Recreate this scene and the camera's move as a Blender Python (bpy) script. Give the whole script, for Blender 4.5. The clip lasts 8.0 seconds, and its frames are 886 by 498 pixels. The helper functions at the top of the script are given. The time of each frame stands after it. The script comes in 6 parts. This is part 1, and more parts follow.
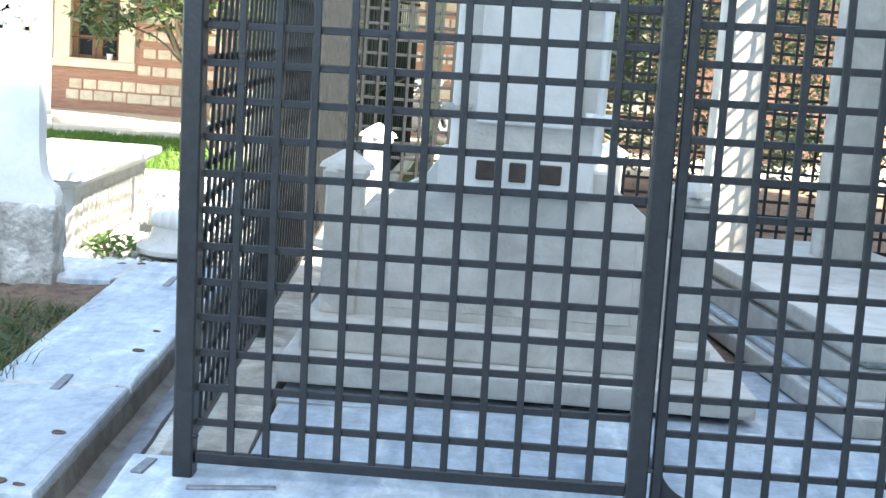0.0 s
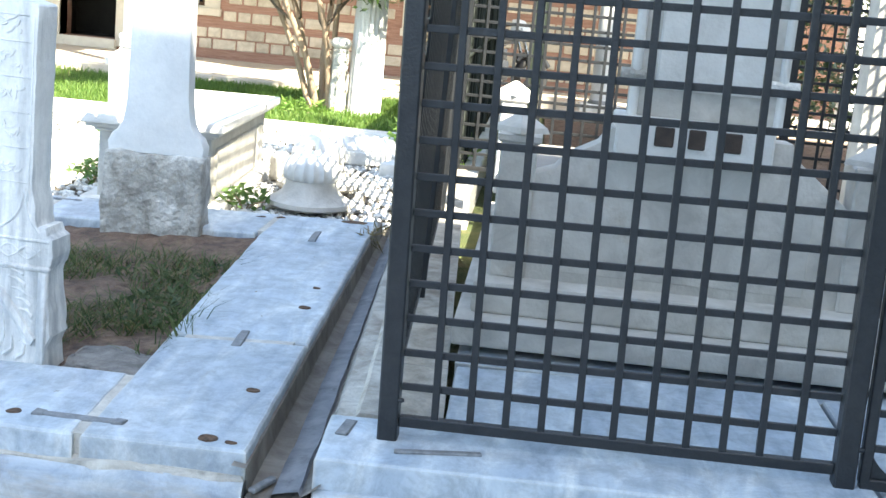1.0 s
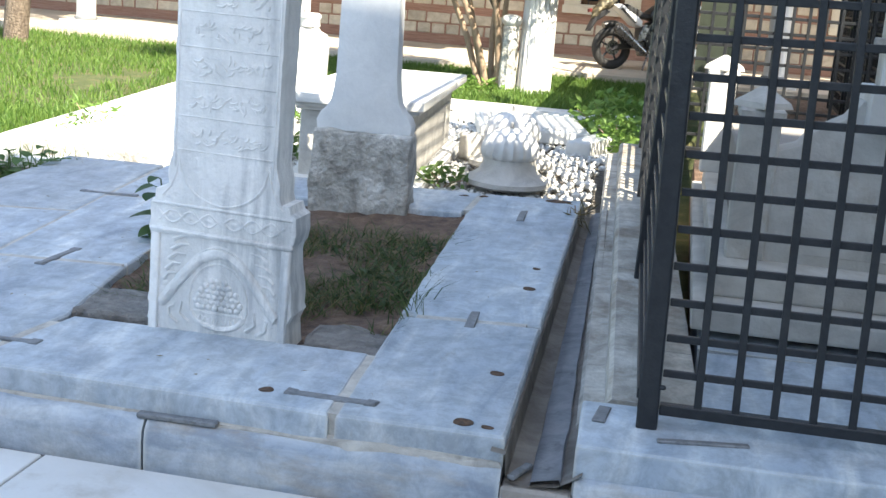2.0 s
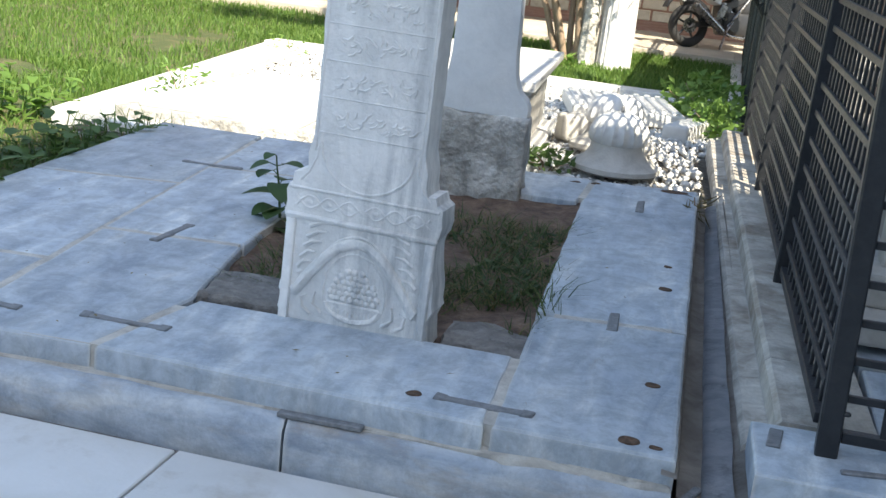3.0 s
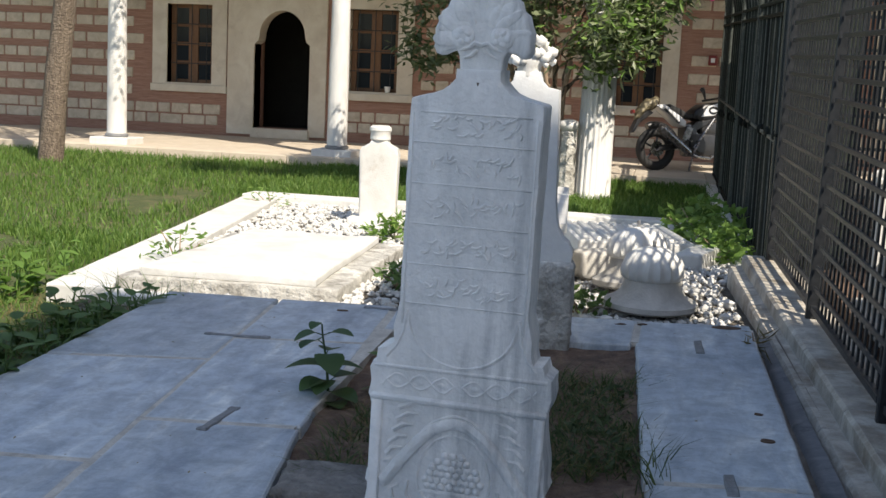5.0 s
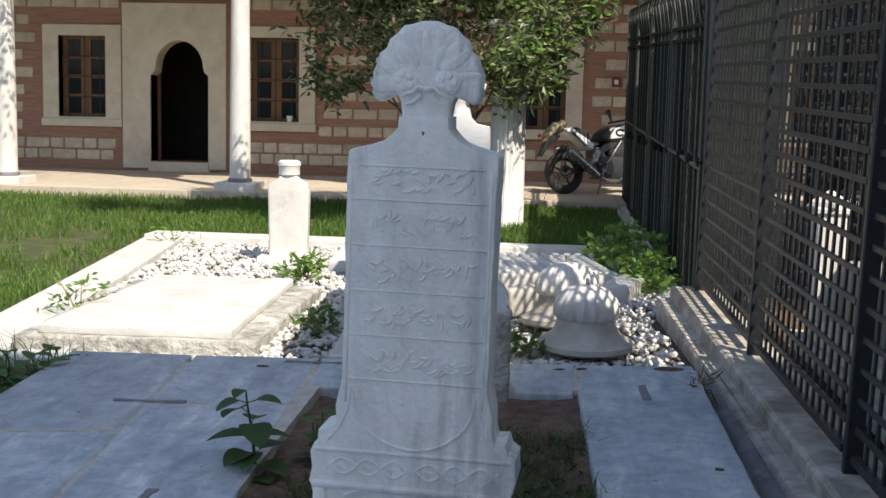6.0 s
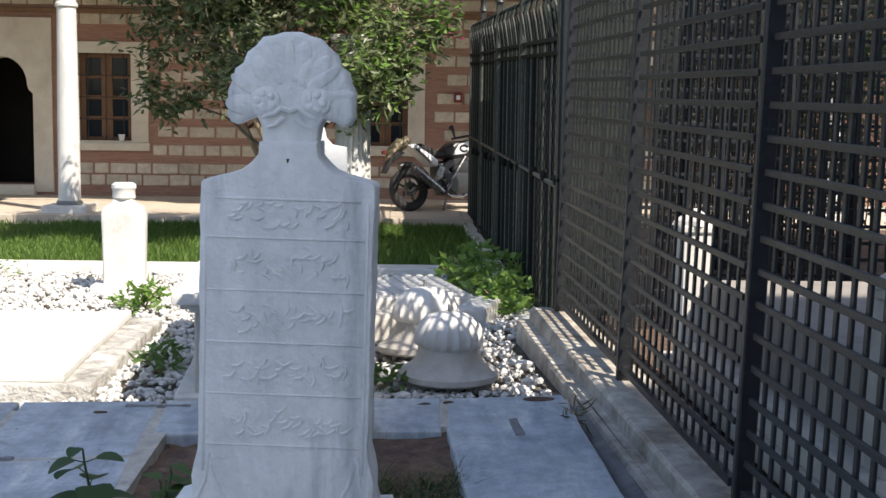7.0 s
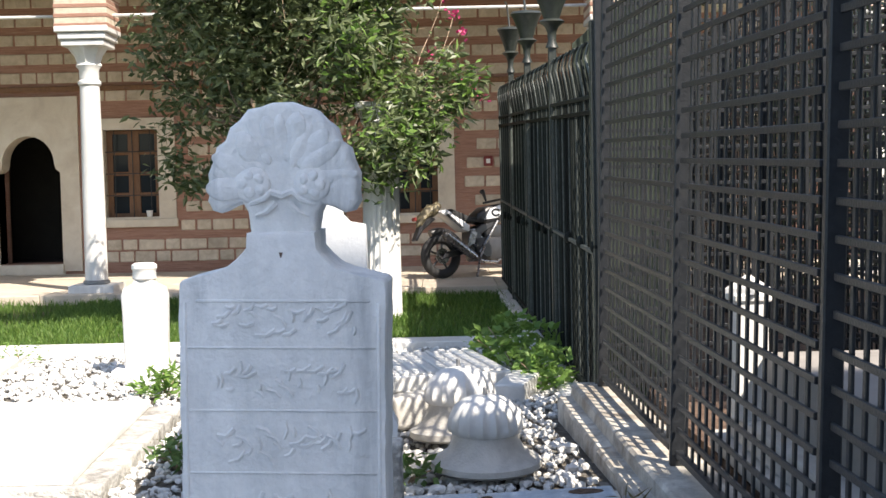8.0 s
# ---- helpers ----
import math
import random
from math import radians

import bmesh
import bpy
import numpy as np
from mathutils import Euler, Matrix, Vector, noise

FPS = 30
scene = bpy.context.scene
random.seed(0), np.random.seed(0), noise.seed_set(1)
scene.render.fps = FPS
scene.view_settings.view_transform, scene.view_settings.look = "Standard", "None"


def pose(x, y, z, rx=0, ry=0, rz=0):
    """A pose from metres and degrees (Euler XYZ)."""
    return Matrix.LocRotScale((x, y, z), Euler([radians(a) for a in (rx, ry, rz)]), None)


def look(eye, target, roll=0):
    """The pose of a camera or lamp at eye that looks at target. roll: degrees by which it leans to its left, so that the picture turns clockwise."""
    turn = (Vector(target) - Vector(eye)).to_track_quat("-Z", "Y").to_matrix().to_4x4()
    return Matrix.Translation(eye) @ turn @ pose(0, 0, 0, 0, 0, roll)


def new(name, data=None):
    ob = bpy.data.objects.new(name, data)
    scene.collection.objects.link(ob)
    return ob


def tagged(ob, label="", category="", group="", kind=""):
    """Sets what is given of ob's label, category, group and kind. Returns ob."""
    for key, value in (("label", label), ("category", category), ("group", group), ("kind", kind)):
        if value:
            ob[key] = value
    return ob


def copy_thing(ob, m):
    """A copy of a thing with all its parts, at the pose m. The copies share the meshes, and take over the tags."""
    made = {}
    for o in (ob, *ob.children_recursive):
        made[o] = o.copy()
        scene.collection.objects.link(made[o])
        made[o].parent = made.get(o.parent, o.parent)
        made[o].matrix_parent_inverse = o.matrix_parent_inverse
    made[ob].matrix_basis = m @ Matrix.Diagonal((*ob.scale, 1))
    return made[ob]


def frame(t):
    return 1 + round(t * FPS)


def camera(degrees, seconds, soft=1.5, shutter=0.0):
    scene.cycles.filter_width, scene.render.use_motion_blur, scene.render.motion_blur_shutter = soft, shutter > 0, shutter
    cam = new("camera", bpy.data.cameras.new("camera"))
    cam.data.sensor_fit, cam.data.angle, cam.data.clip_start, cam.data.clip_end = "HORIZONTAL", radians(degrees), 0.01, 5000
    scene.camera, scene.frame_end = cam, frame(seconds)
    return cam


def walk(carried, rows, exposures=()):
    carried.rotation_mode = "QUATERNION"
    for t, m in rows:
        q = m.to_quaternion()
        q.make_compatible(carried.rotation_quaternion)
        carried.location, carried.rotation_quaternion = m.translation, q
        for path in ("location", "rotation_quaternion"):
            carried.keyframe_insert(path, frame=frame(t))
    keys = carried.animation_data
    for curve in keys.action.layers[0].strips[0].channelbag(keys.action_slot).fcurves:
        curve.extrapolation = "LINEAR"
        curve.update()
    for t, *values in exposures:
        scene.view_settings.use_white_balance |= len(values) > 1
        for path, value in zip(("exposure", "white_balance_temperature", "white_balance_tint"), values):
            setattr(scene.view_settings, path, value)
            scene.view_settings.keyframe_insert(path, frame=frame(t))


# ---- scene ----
cam = camera(40.6, 8.0, soft=1.5)
PATH = [
    (0, (0.157, -0.269, 1.174), (0.112, 1.709, 0.881), 4.4),
    (0.5, (-0.033, -0.221, 1.168), (-0.13, 1.746, 0.818), 5.2),
    (1, (-0.271, -0.271, 1.194), (-0.4, 1.687, 0.808), 5.4),
    (1.5, (-0.436, -0.296, 1.188), (-0.653, 1.649, 0.775), 4.8),
    (2, (-0.601, -0.205, 1.149), (-0.958, 1.713, 0.709), 4.4),
    (3.5, (-1.15, -0.041, 1.16), (-1.567, 1.847, 0.65), 6.6),
    (4, (-1.289, -0.046, 1.16), (-1.706, 1.859, 0.715), 6.1),
    (4.5, (-1.361, 0.05, 1.16), (-1.814, 1.96, 0.778), 4.6),
    (5, (-1.452, 0.209, 1.153), (-1.812, 2.157, 0.877), 2.6),
    (6.5, (-1.676, 0.676, 1.229), (-1.758, 2.661, 1.0), 1.5),
    (7, (-1.711, 0.856, 1.223), (-1.646, 2.844, 1.02), 0.8),
    (7.5, (-1.689, 1.133, 1.268), (-1.613, 3.128, 1.148), -0.4),
    (8, (-1.68, 1.256, 1.254), (-1.673, 3.254, 1.155), -1.3),
]
walk(cam, [(t, look(eye, target, roll)) for t, eye, target, roll in PATH],
     exposures=[(0.0, 2.92, 7300, 3), (1.0, 2.52, 7250, 4), (2.0, 1.85, 7200, 7), (3.5, 1.3, 7200, 7), (4.5, 0.92, 7200, 8), (5.0, 0.58, 7150, 10), (6.5, 0.5, 7050, 11), (7.0, 0.75, 7000, 12), (8.0, 1.1, 6950, 12)])

# ---- light ----
SUN_EL, SUN_X, SUN_Y = radians(48), 0.66, -0.75
world = bpy.data.worlds.new("sky")
scene.world = world
world.use_nodes = True
wn = world.node_tree.nodes
sky = wn.new("ShaderNodeTexSky")
sky.sky_type = "NISHITA"
sky.sun_disc = False
sky.sun_elevation = SUN_EL
sky.sun_rotation = math.atan2(SUN_X, SUN_Y)
world.node_tree.links.new(sky.outputs[0], wn["Background"].inputs[0])
wn["Background"].inputs[1].default_value = 0.15
sun = new("sun", bpy.data.lights.new("sun", "SUN"))
sun.data.energy, sun.data.angle, sun.data.color = 4.6, radians(0.53), (1.0, 0.95, 0.87)
sun_to = Vector((SUN_X * math.cos(SUN_EL), SUN_Y * math.cos(SUN_EL), math.sin(SUN_EL)))
sun.matrix_world = look(sun_to * 60, (0, 0, 0))

# ---- materials ----
def material(name, colors, scale=6.0, rough=0.7, bump=0.25, fine=60.0, metal=0.0, stain=None, stain_scale=1.5, stain_at=0.58,
             vary=0.0, stretch=(1, 1, 1), spec=0.5, bump_distance=0.01, worn=None, mottle=0.0, shift=(17.0, 31.0, 23.0)):
    """Noise-mixed colours, a second large noise for stains, a fine one for bump; vary: brightness from piece to piece."""
    m = bpy.data.materials.new(name)
    m.use_nodes = True
    n, l = m.node_tree.nodes, m.node_tree.links
    b = n["Principled BSDF"]
    b.inputs["Roughness"].default_value = rough
    b.inputs["Metallic"].default_value = metal
    b.inputs["Specular IOR Level"].default_value = spec
    co = n.new("ShaderNodeTexCoord")
    mp = n.new("ShaderNodeMapping")
    mp.inputs["Scale"].default_value = stretch
    l.new(co.outputs["Object"], mp.inputs[0])
    info = n.new("ShaderNodeObjectInfo")
    add = n.new("ShaderNodeVectorMath")
    add.operation = "MULTIPLY_ADD"
    comb = n.new("ShaderNodeCombineXYZ")
    for i in range(3):
        l.new(info.outputs["Random"], comb.inputs[i])
    l.new(comb.outputs[0], add.inputs[0])
    add.inputs[1].default_value = shift
    l.new(mp.outputs[0], add.inputs[2])
    no = n.new("ShaderNodeTexNoise")
    no.inputs["Scale"].default_value = scale
    no.inputs["Detail"].default_value = 8
    no.inputs["Roughness"].default_value = 0.62
    no.inputs["Distortion"].default_value = 0.6
    l.new(add.outputs[0], no.inputs["Vector"])
    ramp = n.new("ShaderNodeValToRGB")
    el = ramp.color_ramp.elements
    while len(el) < len(colors):
        el.new(0.5)
    for i, c in enumerate(colors):
        el[i].position = 0.3 + 0.4 * i / max(1, len(colors) - 1)
        el[i].color = (*c, 1)
    l.new(no.outputs[0], ramp.inputs[0])
    col = ramp.outputs[0]
    if stain:
        sn = n.new("ShaderNodeTexNoise")
        sn.inputs["Scale"].default_value = stain_scale
        sn.inputs["Detail"].default_value = 9
        sn.inputs["Roughness"].default_value = 0.68
        l.new(add.outputs[0], sn.inputs["Vector"])
        sr = n.new("ShaderNodeValToRGB")
        sr.color_ramp.elements[0].position = stain_at
        sr.color_ramp.elements[1].position = stain_at + 0.16
        l.new(sn.outputs[0], sr.inputs[0])
        mx = n.new("ShaderNodeMix")
        mx.data_type = "RGBA"
        l.new(sr.outputs[0], mx.inputs[0])
        l.new(col, mx.inputs[6])
        mx.inputs[7].default_value = (*stain, 1)
        col = mx.outputs[2]
    if vary:
        hs = n.new("ShaderNodeHueSaturation")
        mr = n.new("ShaderNodeMapRange")
        mr.inputs[3].default_value, mr.inputs[4].default_value = 1 - vary, 1 + vary
        l.new(info.outputs["Random"], mr.inputs[0])
        l.new(mr.outputs[0], hs.inputs["Value"])
        l.new(col, hs.inputs["Color"])
        col = hs.outputs[0]
    if mottle:
        # small cloudy darker patches
        mn = n.new("ShaderNodeTexNoise")
        mn.inputs["Scale"].default_value = 9.0
        mn.inputs["Detail"].default_value = 12
        mn.inputs["Roughness"].default_value = 0.8
        mn.inputs["Distortion"].default_value = 0.4
        l.new(co.outputs["Object"], mn.inputs["Vector"])
        mm = n.new("ShaderNodeMapRange")
        mm.inputs[1].default_value, mm.inputs[2].default_value = 0.42, 0.58
        mm.inputs[3].default_value, mm.inputs[4].default_value = 1 - mottle, 1 + mottle
        l.new(mn.outputs[0], mm.inputs[0])
        mh = n.new("ShaderNodeHueSaturation")
        l.new(mm.outputs[0], mh.inputs["Value"])
        l.new(col, mh.inputs["Color"])
        col = mh.outputs[0]
    if worn:
        # rubbed, paler arrises
        bv = n.new("ShaderNodeBevel")
        bv.samples = 6
        bv.inputs[0].default_value = worn[1]
        gm = n.new("ShaderNodeNewGeometry")
        dt = n.new("ShaderNodeVectorMath")
        dt.operation = "DOT_PRODUCT"
        l.new(bv.outputs[0], dt.inputs[0])
        l.new(gm.outputs["Normal"], dt.inputs[1])
        ad = n.new("ShaderNodeMath")
        ad.operation = "MULTIPLY_ADD"
        ad.inputs[1].default_value = 0.10
        l.new(no.outputs[0], ad.inputs[0])
        l.new(dt.outputs["Value"], ad.inputs[2])
        wr = n.new("ShaderNodeMapRange")
        wr.inputs[1].default_value, wr.inputs[2].default_value = 0.90, 1.04
        wr.inputs[3].default_value, wr.inputs[4].default_value = 0.8, 0.0
        l.new(ad.outputs[0], wr.inputs[0])
        wm = n.new("ShaderNodeMix")
        wm.data_type = "RGBA"
        l.new(wr.outputs[0], wm.inputs[0])
        l.new(col, wm.inputs[6])
        wm.inputs[7].default_value = (*worn[0], 1)
        col = wm.outputs[2]
    l.new(col, b.inputs["Base Color"])
    if bump:
        fn = n.new("ShaderNodeTexNoise")
        fn.inputs["Scale"].default_value = fine
        fn.inputs["Detail"].default_value = 6
        l.new(co.outputs["Object"], fn.inputs["Vector"])
        bp = n.new("ShaderNodeBump")
        bp.inputs["Strength"].default_value = bump
        bp.inputs["Distance"].default_value = bump_distance
        l.new(fn.outputs[0], bp.inputs["Height"])
        l.new(bp.outputs[0], b.inputs["Normal"])
        rr = n.new("ShaderNodeMapRange")
        rr.inputs[3].default_value, rr.inputs[4].default_value = max(0.02, rough - 0.12), min(1, rough + 0.12)
        l.new(no.outputs[0], rr.inputs[0])
        l.new(rr.outputs[0], b.inputs["Roughness"])
    return m


def leaf_material(name, a, b_, trans=0.35, rough=0.5):
    """Leaves: colour from leaf to leaf, a little light let through."""
    m = bpy.data.materials.new(name)
    m.use_nodes = True
    n, l = m.node_tree.nodes, m.node_tree.links
    p = n["Principled BSDF"]
    geo = n.new("ShaderNodeNewGeometry")
    ramp = n.new("ShaderNodeValToRGB")
    ramp.color_ramp.elements[0].color = (*a, 1)
    ramp.color_ramp.elements[1].color = (*b_, 1)
    l.new(geo.outputs["Random Per Island"], ramp.inputs[0])
    l.new(ramp.outputs[0], p.inputs["Base Color"])
    p.inputs["Roughness"].default_value = rough
    tr = n.new("ShaderNodeBsdfTranslucent")
    l.new(ramp.outputs[0], tr.inputs[0])
    mix = n.new("ShaderNodeMixShader")
    mix.inputs[0].default_value = trans
    l.new(p.outputs[0], mix.inputs[1])
    l.new(tr.outputs[0], mix.inputs[2])
    l.new(mix.outputs[0], n["Material Output"].inputs[0])
    return m


MARBLE = material("slab_marble", [(0.22, 0.27, 0.33), (0.34, 0.39, 0.44), (0.42, 0.465, 0.50), (0.58, 0.60, 0.60)], 2.6, 0.5, 0.2, 60,
                  stain=(0.31, 0.29, 0.25), stain_scale=5.5, stain_at=0.64, vary=0.12, stretch=(3.0, 0.75, 1), worn=((0.60, 0.58, 0.52), 0.022), mottle=0.17)
STEP_MARBLE = material("step_marble", [(0.26, 0.31, 0.38), (0.42, 0.46, 0.50), (0.58, 0.59, 0.58)], 6.0, 0.6, 0.3, 70,
                       stain=(0.40, 0.34, 0.27), stain_scale=2.6, stain_at=0.56, vary=0.06, stretch=(0.6, 2, 2), worn=((0.60, 0.60, 0.57), 0.025), mottle=0.14)
FACE = material("old_marble", [(0.38, 0.36, 0.33), (0.50, 0.48, 0.44), (0.61, 0.59, 0.55)], 6.0, 0.6, 0.35, 70,
                stain=(0.36, 0.29, 0.21), stain_scale=3.0, stain_at=0.6, vary=0.05)
HEAD_MARBLE = material("headstone_marble", [(0.69, 0.69, 0.67), (0.80, 0.79, 0.765), (0.87, 0.86, 0.83)], 3.5, 0.6, 0.45, 70,
                       stain=(0.42, 0.43, 0.43), stain_scale=2.2, stain_at=0.52, stretch=(2.8, 2.8, 0.4), mottle=0.06, shift=(0, 0, 0))
WHITE_MARBLE = material("white_marble", [(0.56, 0.55, 0.52), (0.66, 0.65, 0.62), (0.74, 0.73, 0.71)], 5.0, 0.55, 0.25, 80,
                        stain=(0.42, 0.36, 0.29), stain_scale=3.0, stain_at=0.63, vary=0.05)
WORN_STONE = material("worn_stone", [(0.20, 0.185, 0.16), (0.40, 0.385, 0.35), (0.56, 0.545, 0.51)], 8.0, 0.85, 1.0, 30,
                      stain=(0.72, 0.70, 0.66), stain_scale=4.5, stain_at=0.53, mottle=0.2, bump_distance=0.02)
PLAIN_MARBLE = material("plain_marble", [(0.60, 0.62, 0.63), (0.68, 0.69, 0.69), (0.74, 0.74, 0.73)], 2.5, 0.6, 0.2, 70, mottle=0.04)
CEMENT = material("cement", [(0.11, 0.10, 0.092), (0.19, 0.175, 0.16), (0.28, 0.265, 0.24)], 14.0, 0.9, 1.0, 40, stain=(0.12, 0.11, 0.10), stain_scale=8, bump_distance=0.02)
MORTAR = material("mortar", [(0.36, 0.33, 0.29), (0.50, 0.465, 0.41), (0.62, 0.59, 0.53)], 11.0, 0.9, 0.9, 45, stain=(0.28, 0.26, 0.23), stain_scale=7, stain_at=0.57)
PLINTH = material("plinth_stone", [(0.27, 0.24, 0.20), (0.42, 0.385, 0.33), (0.56, 0.53, 0.47)], 7.0, 0.75, 0.6, 50,
                  stain=(0.20, 0.155, 0.11), stain_scale=2.6, stain_at=0.52, vary=0.08, worn=((0.42, 0.39, 0.35), 0.012), mottle=0.15)
LEAD = material("lead_lining", [(0.26, 0.27, 0.29), (0.38, 0.39, 0.41), (0.50, 0.505, 0.51)], 9.0, 0.55, 0.5, 30, stain=(0.15, 0.15, 0.15), stain_scale=7, stain_at=0.56)
CLAMP = material("lead_clamp", [(0.16, 0.165, 0.17), (0.30, 0.305, 0.31)], 40.0, 0.6, 0.4, 90, metal=0.4)
IRON = material("painted_iron", [(0.013, 0.015, 0.018), (0.025, 0.027, 0.030)], 30.0, 0.40, 0.2, 110, spec=0.5, stain=(0.035, 0.034, 0.032), stain_scale=12, stain_at=0.62)
GREEN_IRON = material("old_green_iron", [(0.016, 0.020, 0.018), (0.035, 0.042, 0.036)], 30.0, 0.45, 0.2, 120, stain=(0.06, 0.06, 0.05), stain_scale=9)
RUST_EARTH = material("rusty_earth", [(0.04, 0.025, 0.017), (0.17, 0.10, 0.06)], 60, 0.95, 0.8, 80)
DRAIN_STONE = material("drain_stone", [(0.24, 0.21, 0.18), (0.36, 0.32, 0.28), (0.48, 0.44, 0.39)], 7.0, 0.85, 0.6, 50, stain=(0.40, 0.37, 0.33), stain_scale=5, stain_at=0.6)
# bar-to-bar brightness and a paler iron imitate lit bar faces and dark gaps
FENCE_IRON = material("varied_green_iron", [(0.006, 0.008, 0.007), (0.016, 0.019, 0.017)], 30.0, 0.65, 0.2, 120, stain=(0.03, 0.03, 0.028), stain_scale=6, stain_at=0.6, vary=0.8, spec=0.12)
LIGHT_IRON = material("lighter_green_iron", [(0.04, 0.048, 0.044), (0.10, 0.11, 0.10)], 20.0, 0.5, 0.2, 120, stain=(0.02, 0.02, 0.02), stain_scale=5, vary=0.6, spec=0.25)
SOIL = material("soil", [(0.08, 0.05, 0.035), (0.16, 0.10, 0.07), (0.26, 0.175, 0.12)], 12.0, 0.95, 1.0, 60, stain=(0.06, 0.045, 0.03), stain_scale=7, bump_distance=0.03)
LAWN = material("lawn_ground", [(0.05, 0.075, 0.02), (0.09, 0.11, 0.035), (0.17, 0.145, 0.07)], 5.0, 0.95, 1.0, 90, stain=(0.24, 0.175, 0.095), stain_scale=1.1, stain_at=0.64, bump_distance=0.03)
PAVING = material("paving", [(0.60, 0.58, 0.54), (0.68, 0.67, 0.64), (0.74, 0.73, 0.71)], 2.5, 0.6, 0.2, 60, stain=(0.48, 0.44, 0.38), stain_scale=2, vary=0.05)
WALKWAY = material("walkway_stone", [(0.46, 0.39, 0.31), (0.56, 0.49, 0.40)], 4.0, 0.8, 0.3, 50, stain=(0.38, 0.31, 0.24), stain_scale=2, vary=0.06)
BRICK_BAND = material("brick_band", [(0.235, 0.115, 0.082), (0.31, 0.17, 0.122), (0.375, 0.225, 0.17)], 8.0, 0.9, 0.6, 30, stain=(0.48, 0.36, 0.27), stain_scale=3, stain_at=0.6, stretch=(0.5, 1, 7))
BLOCK = material("cut_stone", [(0.40, 0.335, 0.255), (0.505, 0.43, 0.335), (0.60, 0.52, 0.415)], 7.0, 0.9, 0.5, 40, stain=(0.40, 0.29, 0.22), stain_scale=5, stain_at=0.6, vary=0.16)
SURROUND = material("stone_surround", [(0.52, 0.45, 0.36), (0.60, 0.53, 0.43), (0.66, 0.60, 0.50)], 3.0, 0.85, 0.4, 40, stain=(0.44, 0.37, 0.29), stain_scale=2.2, stain_at=0.6)
PLASTER = material("grey_plaster", [(0.42, 0.40, 0.37), (0.52, 0.50, 0.46)], 2.0, 0.9, 0.4, 30, stain=(0.36, 0.33, 0.29), stain_scale=0.8)
COLUMN = material("column_marble", [(0.54, 0.53, 0.51), (0.63, 0.62, 0.60), (0.68, 0.67, 0.65)], 4.0, 0.5, 0.2, 60, stain=(0.54, 0.51, 0.48), stain_scale=3, stretch=(2, 2, 0.6))
LIMESTONE = material("pale_limestone", [(0.56, 0.53, 0.48), (0.66, 0.63, 0.58)], 1.5, 0.9, 0.4, 30, stain=(0.46, 0.42, 0.36), stain_scale=0.7)
TOMB_SHADE = material("tomb_side_shade", [(0.24, 0.22, 0.20), (0.36, 0.33, 0.30)], 1.5, 0.9, 0.4, 30, stain=(0.15, 0.14, 0.13), stain_scale=0.9)
BROWN = material("brown_inset", [(0.035, 0.026, 0.022), (0.07, 0.05, 0.04)], 20, 0.7, 0.3)
# near-black colour paints in the shade of the unlit room
DARK = material("room_shade", [(0.02, 0.017, 0.014), (0.035, 0.03, 0.025)], 3, 0.9, 0)
WOOD = material("window_wood", [(0.13, 0.062, 0.028), (0.23, 0.115, 0.055)], 12.0, 0.6, 0.3, 60, stretch=(4, 4, 0.6))
BARK = material("bark", [(0.07, 0.05, 0.04), (0.15, 0.115, 0.085), (0.24, 0.19, 0.15)], 16.0, 0.95, 1.0, 40, stretch=(3, 3, 0.7), bump_distance=0.03)
BARK_LIGHT = material("stem_bark", [(0.26, 0.18, 0.12), (0.38, 0.28, 0.20)], 14.0, 0.9, 0.6, 40, stretch=(3, 3, 0.7))
RUBBER = material("rubber", [(0.012, 0.012, 0.013), (0.025, 0.025, 0.026)], 30, 0.8, 0.2)
BLACK_PAINT = material("black_plastic", [(0.015, 0.015, 0.017), (0.03, 0.03, 0.033)], 20, 0.35, 0.05)
BLUE_PAINT = material("white_blue_paint", [(0.58, 0.59, 0.61), (0.62, 0.63, 0.65)], 3, 0.25, 0.0)
CHROME = material("chrome", [(0.16, 0.16, 0.165), (0.34, 0.34, 0.35)], 20, 0.28, 0.05, metal=1.0)
YELLOW = material("yellow_cover", [(0.015, 0.015, 0.014), (0.06, 0.05, 0.03), (0.36, 0.31, 0.20)], 14, 0.5, 0.1)
RED_BOX = material("red_box", [(0.16, 0.02, 0.02), (0.22, 0.03, 0.025)], 10, 0.4, 0.05)
WHITE_PLASTIC = material("white_plastic", [(0.7, 0.7, 0.68), (0.78, 0.78, 0.76)], 10, 0.4, 0.05)
GRIT = material("grit", [(0.10, 0.085, 0.065), (0.20, 0.175, 0.145), (0.32, 0.30, 0.26)], 20, 0.95, 0.6, 60, stain=(0.10, 0.08, 0.055), stain_scale=5)
GRAVEL = material("white_gravel", [(0.46, 0.45, 0.42), (0.74, 0.73, 0.71)], 8, 0.7, 0.2, vary=0.1)
GLASS = bpy.data.materials.new("window_glass")
GLASS.use_nodes = True
GLASS.node_tree.nodes["Principled BSDF"].inputs["Base Color"].default_value = (0.02, 0.025, 0.03, 1)
GLASS.node_tree.nodes["Principled BSDF"].inputs["Roughness"].default_value = 0.06
GLASS.node_tree.nodes["Principled BSDF"].inputs["Specular IOR Level"].default_value = 0.12
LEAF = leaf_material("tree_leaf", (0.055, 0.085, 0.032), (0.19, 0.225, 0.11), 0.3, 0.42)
# leaf green raised in colour to stand in for sun on bush and weeds
LEAF_LIGHT = leaf_material("bright_leaf", (0.11, 0.22, 0.04), (0.26, 0.40, 0.10), 0.5)
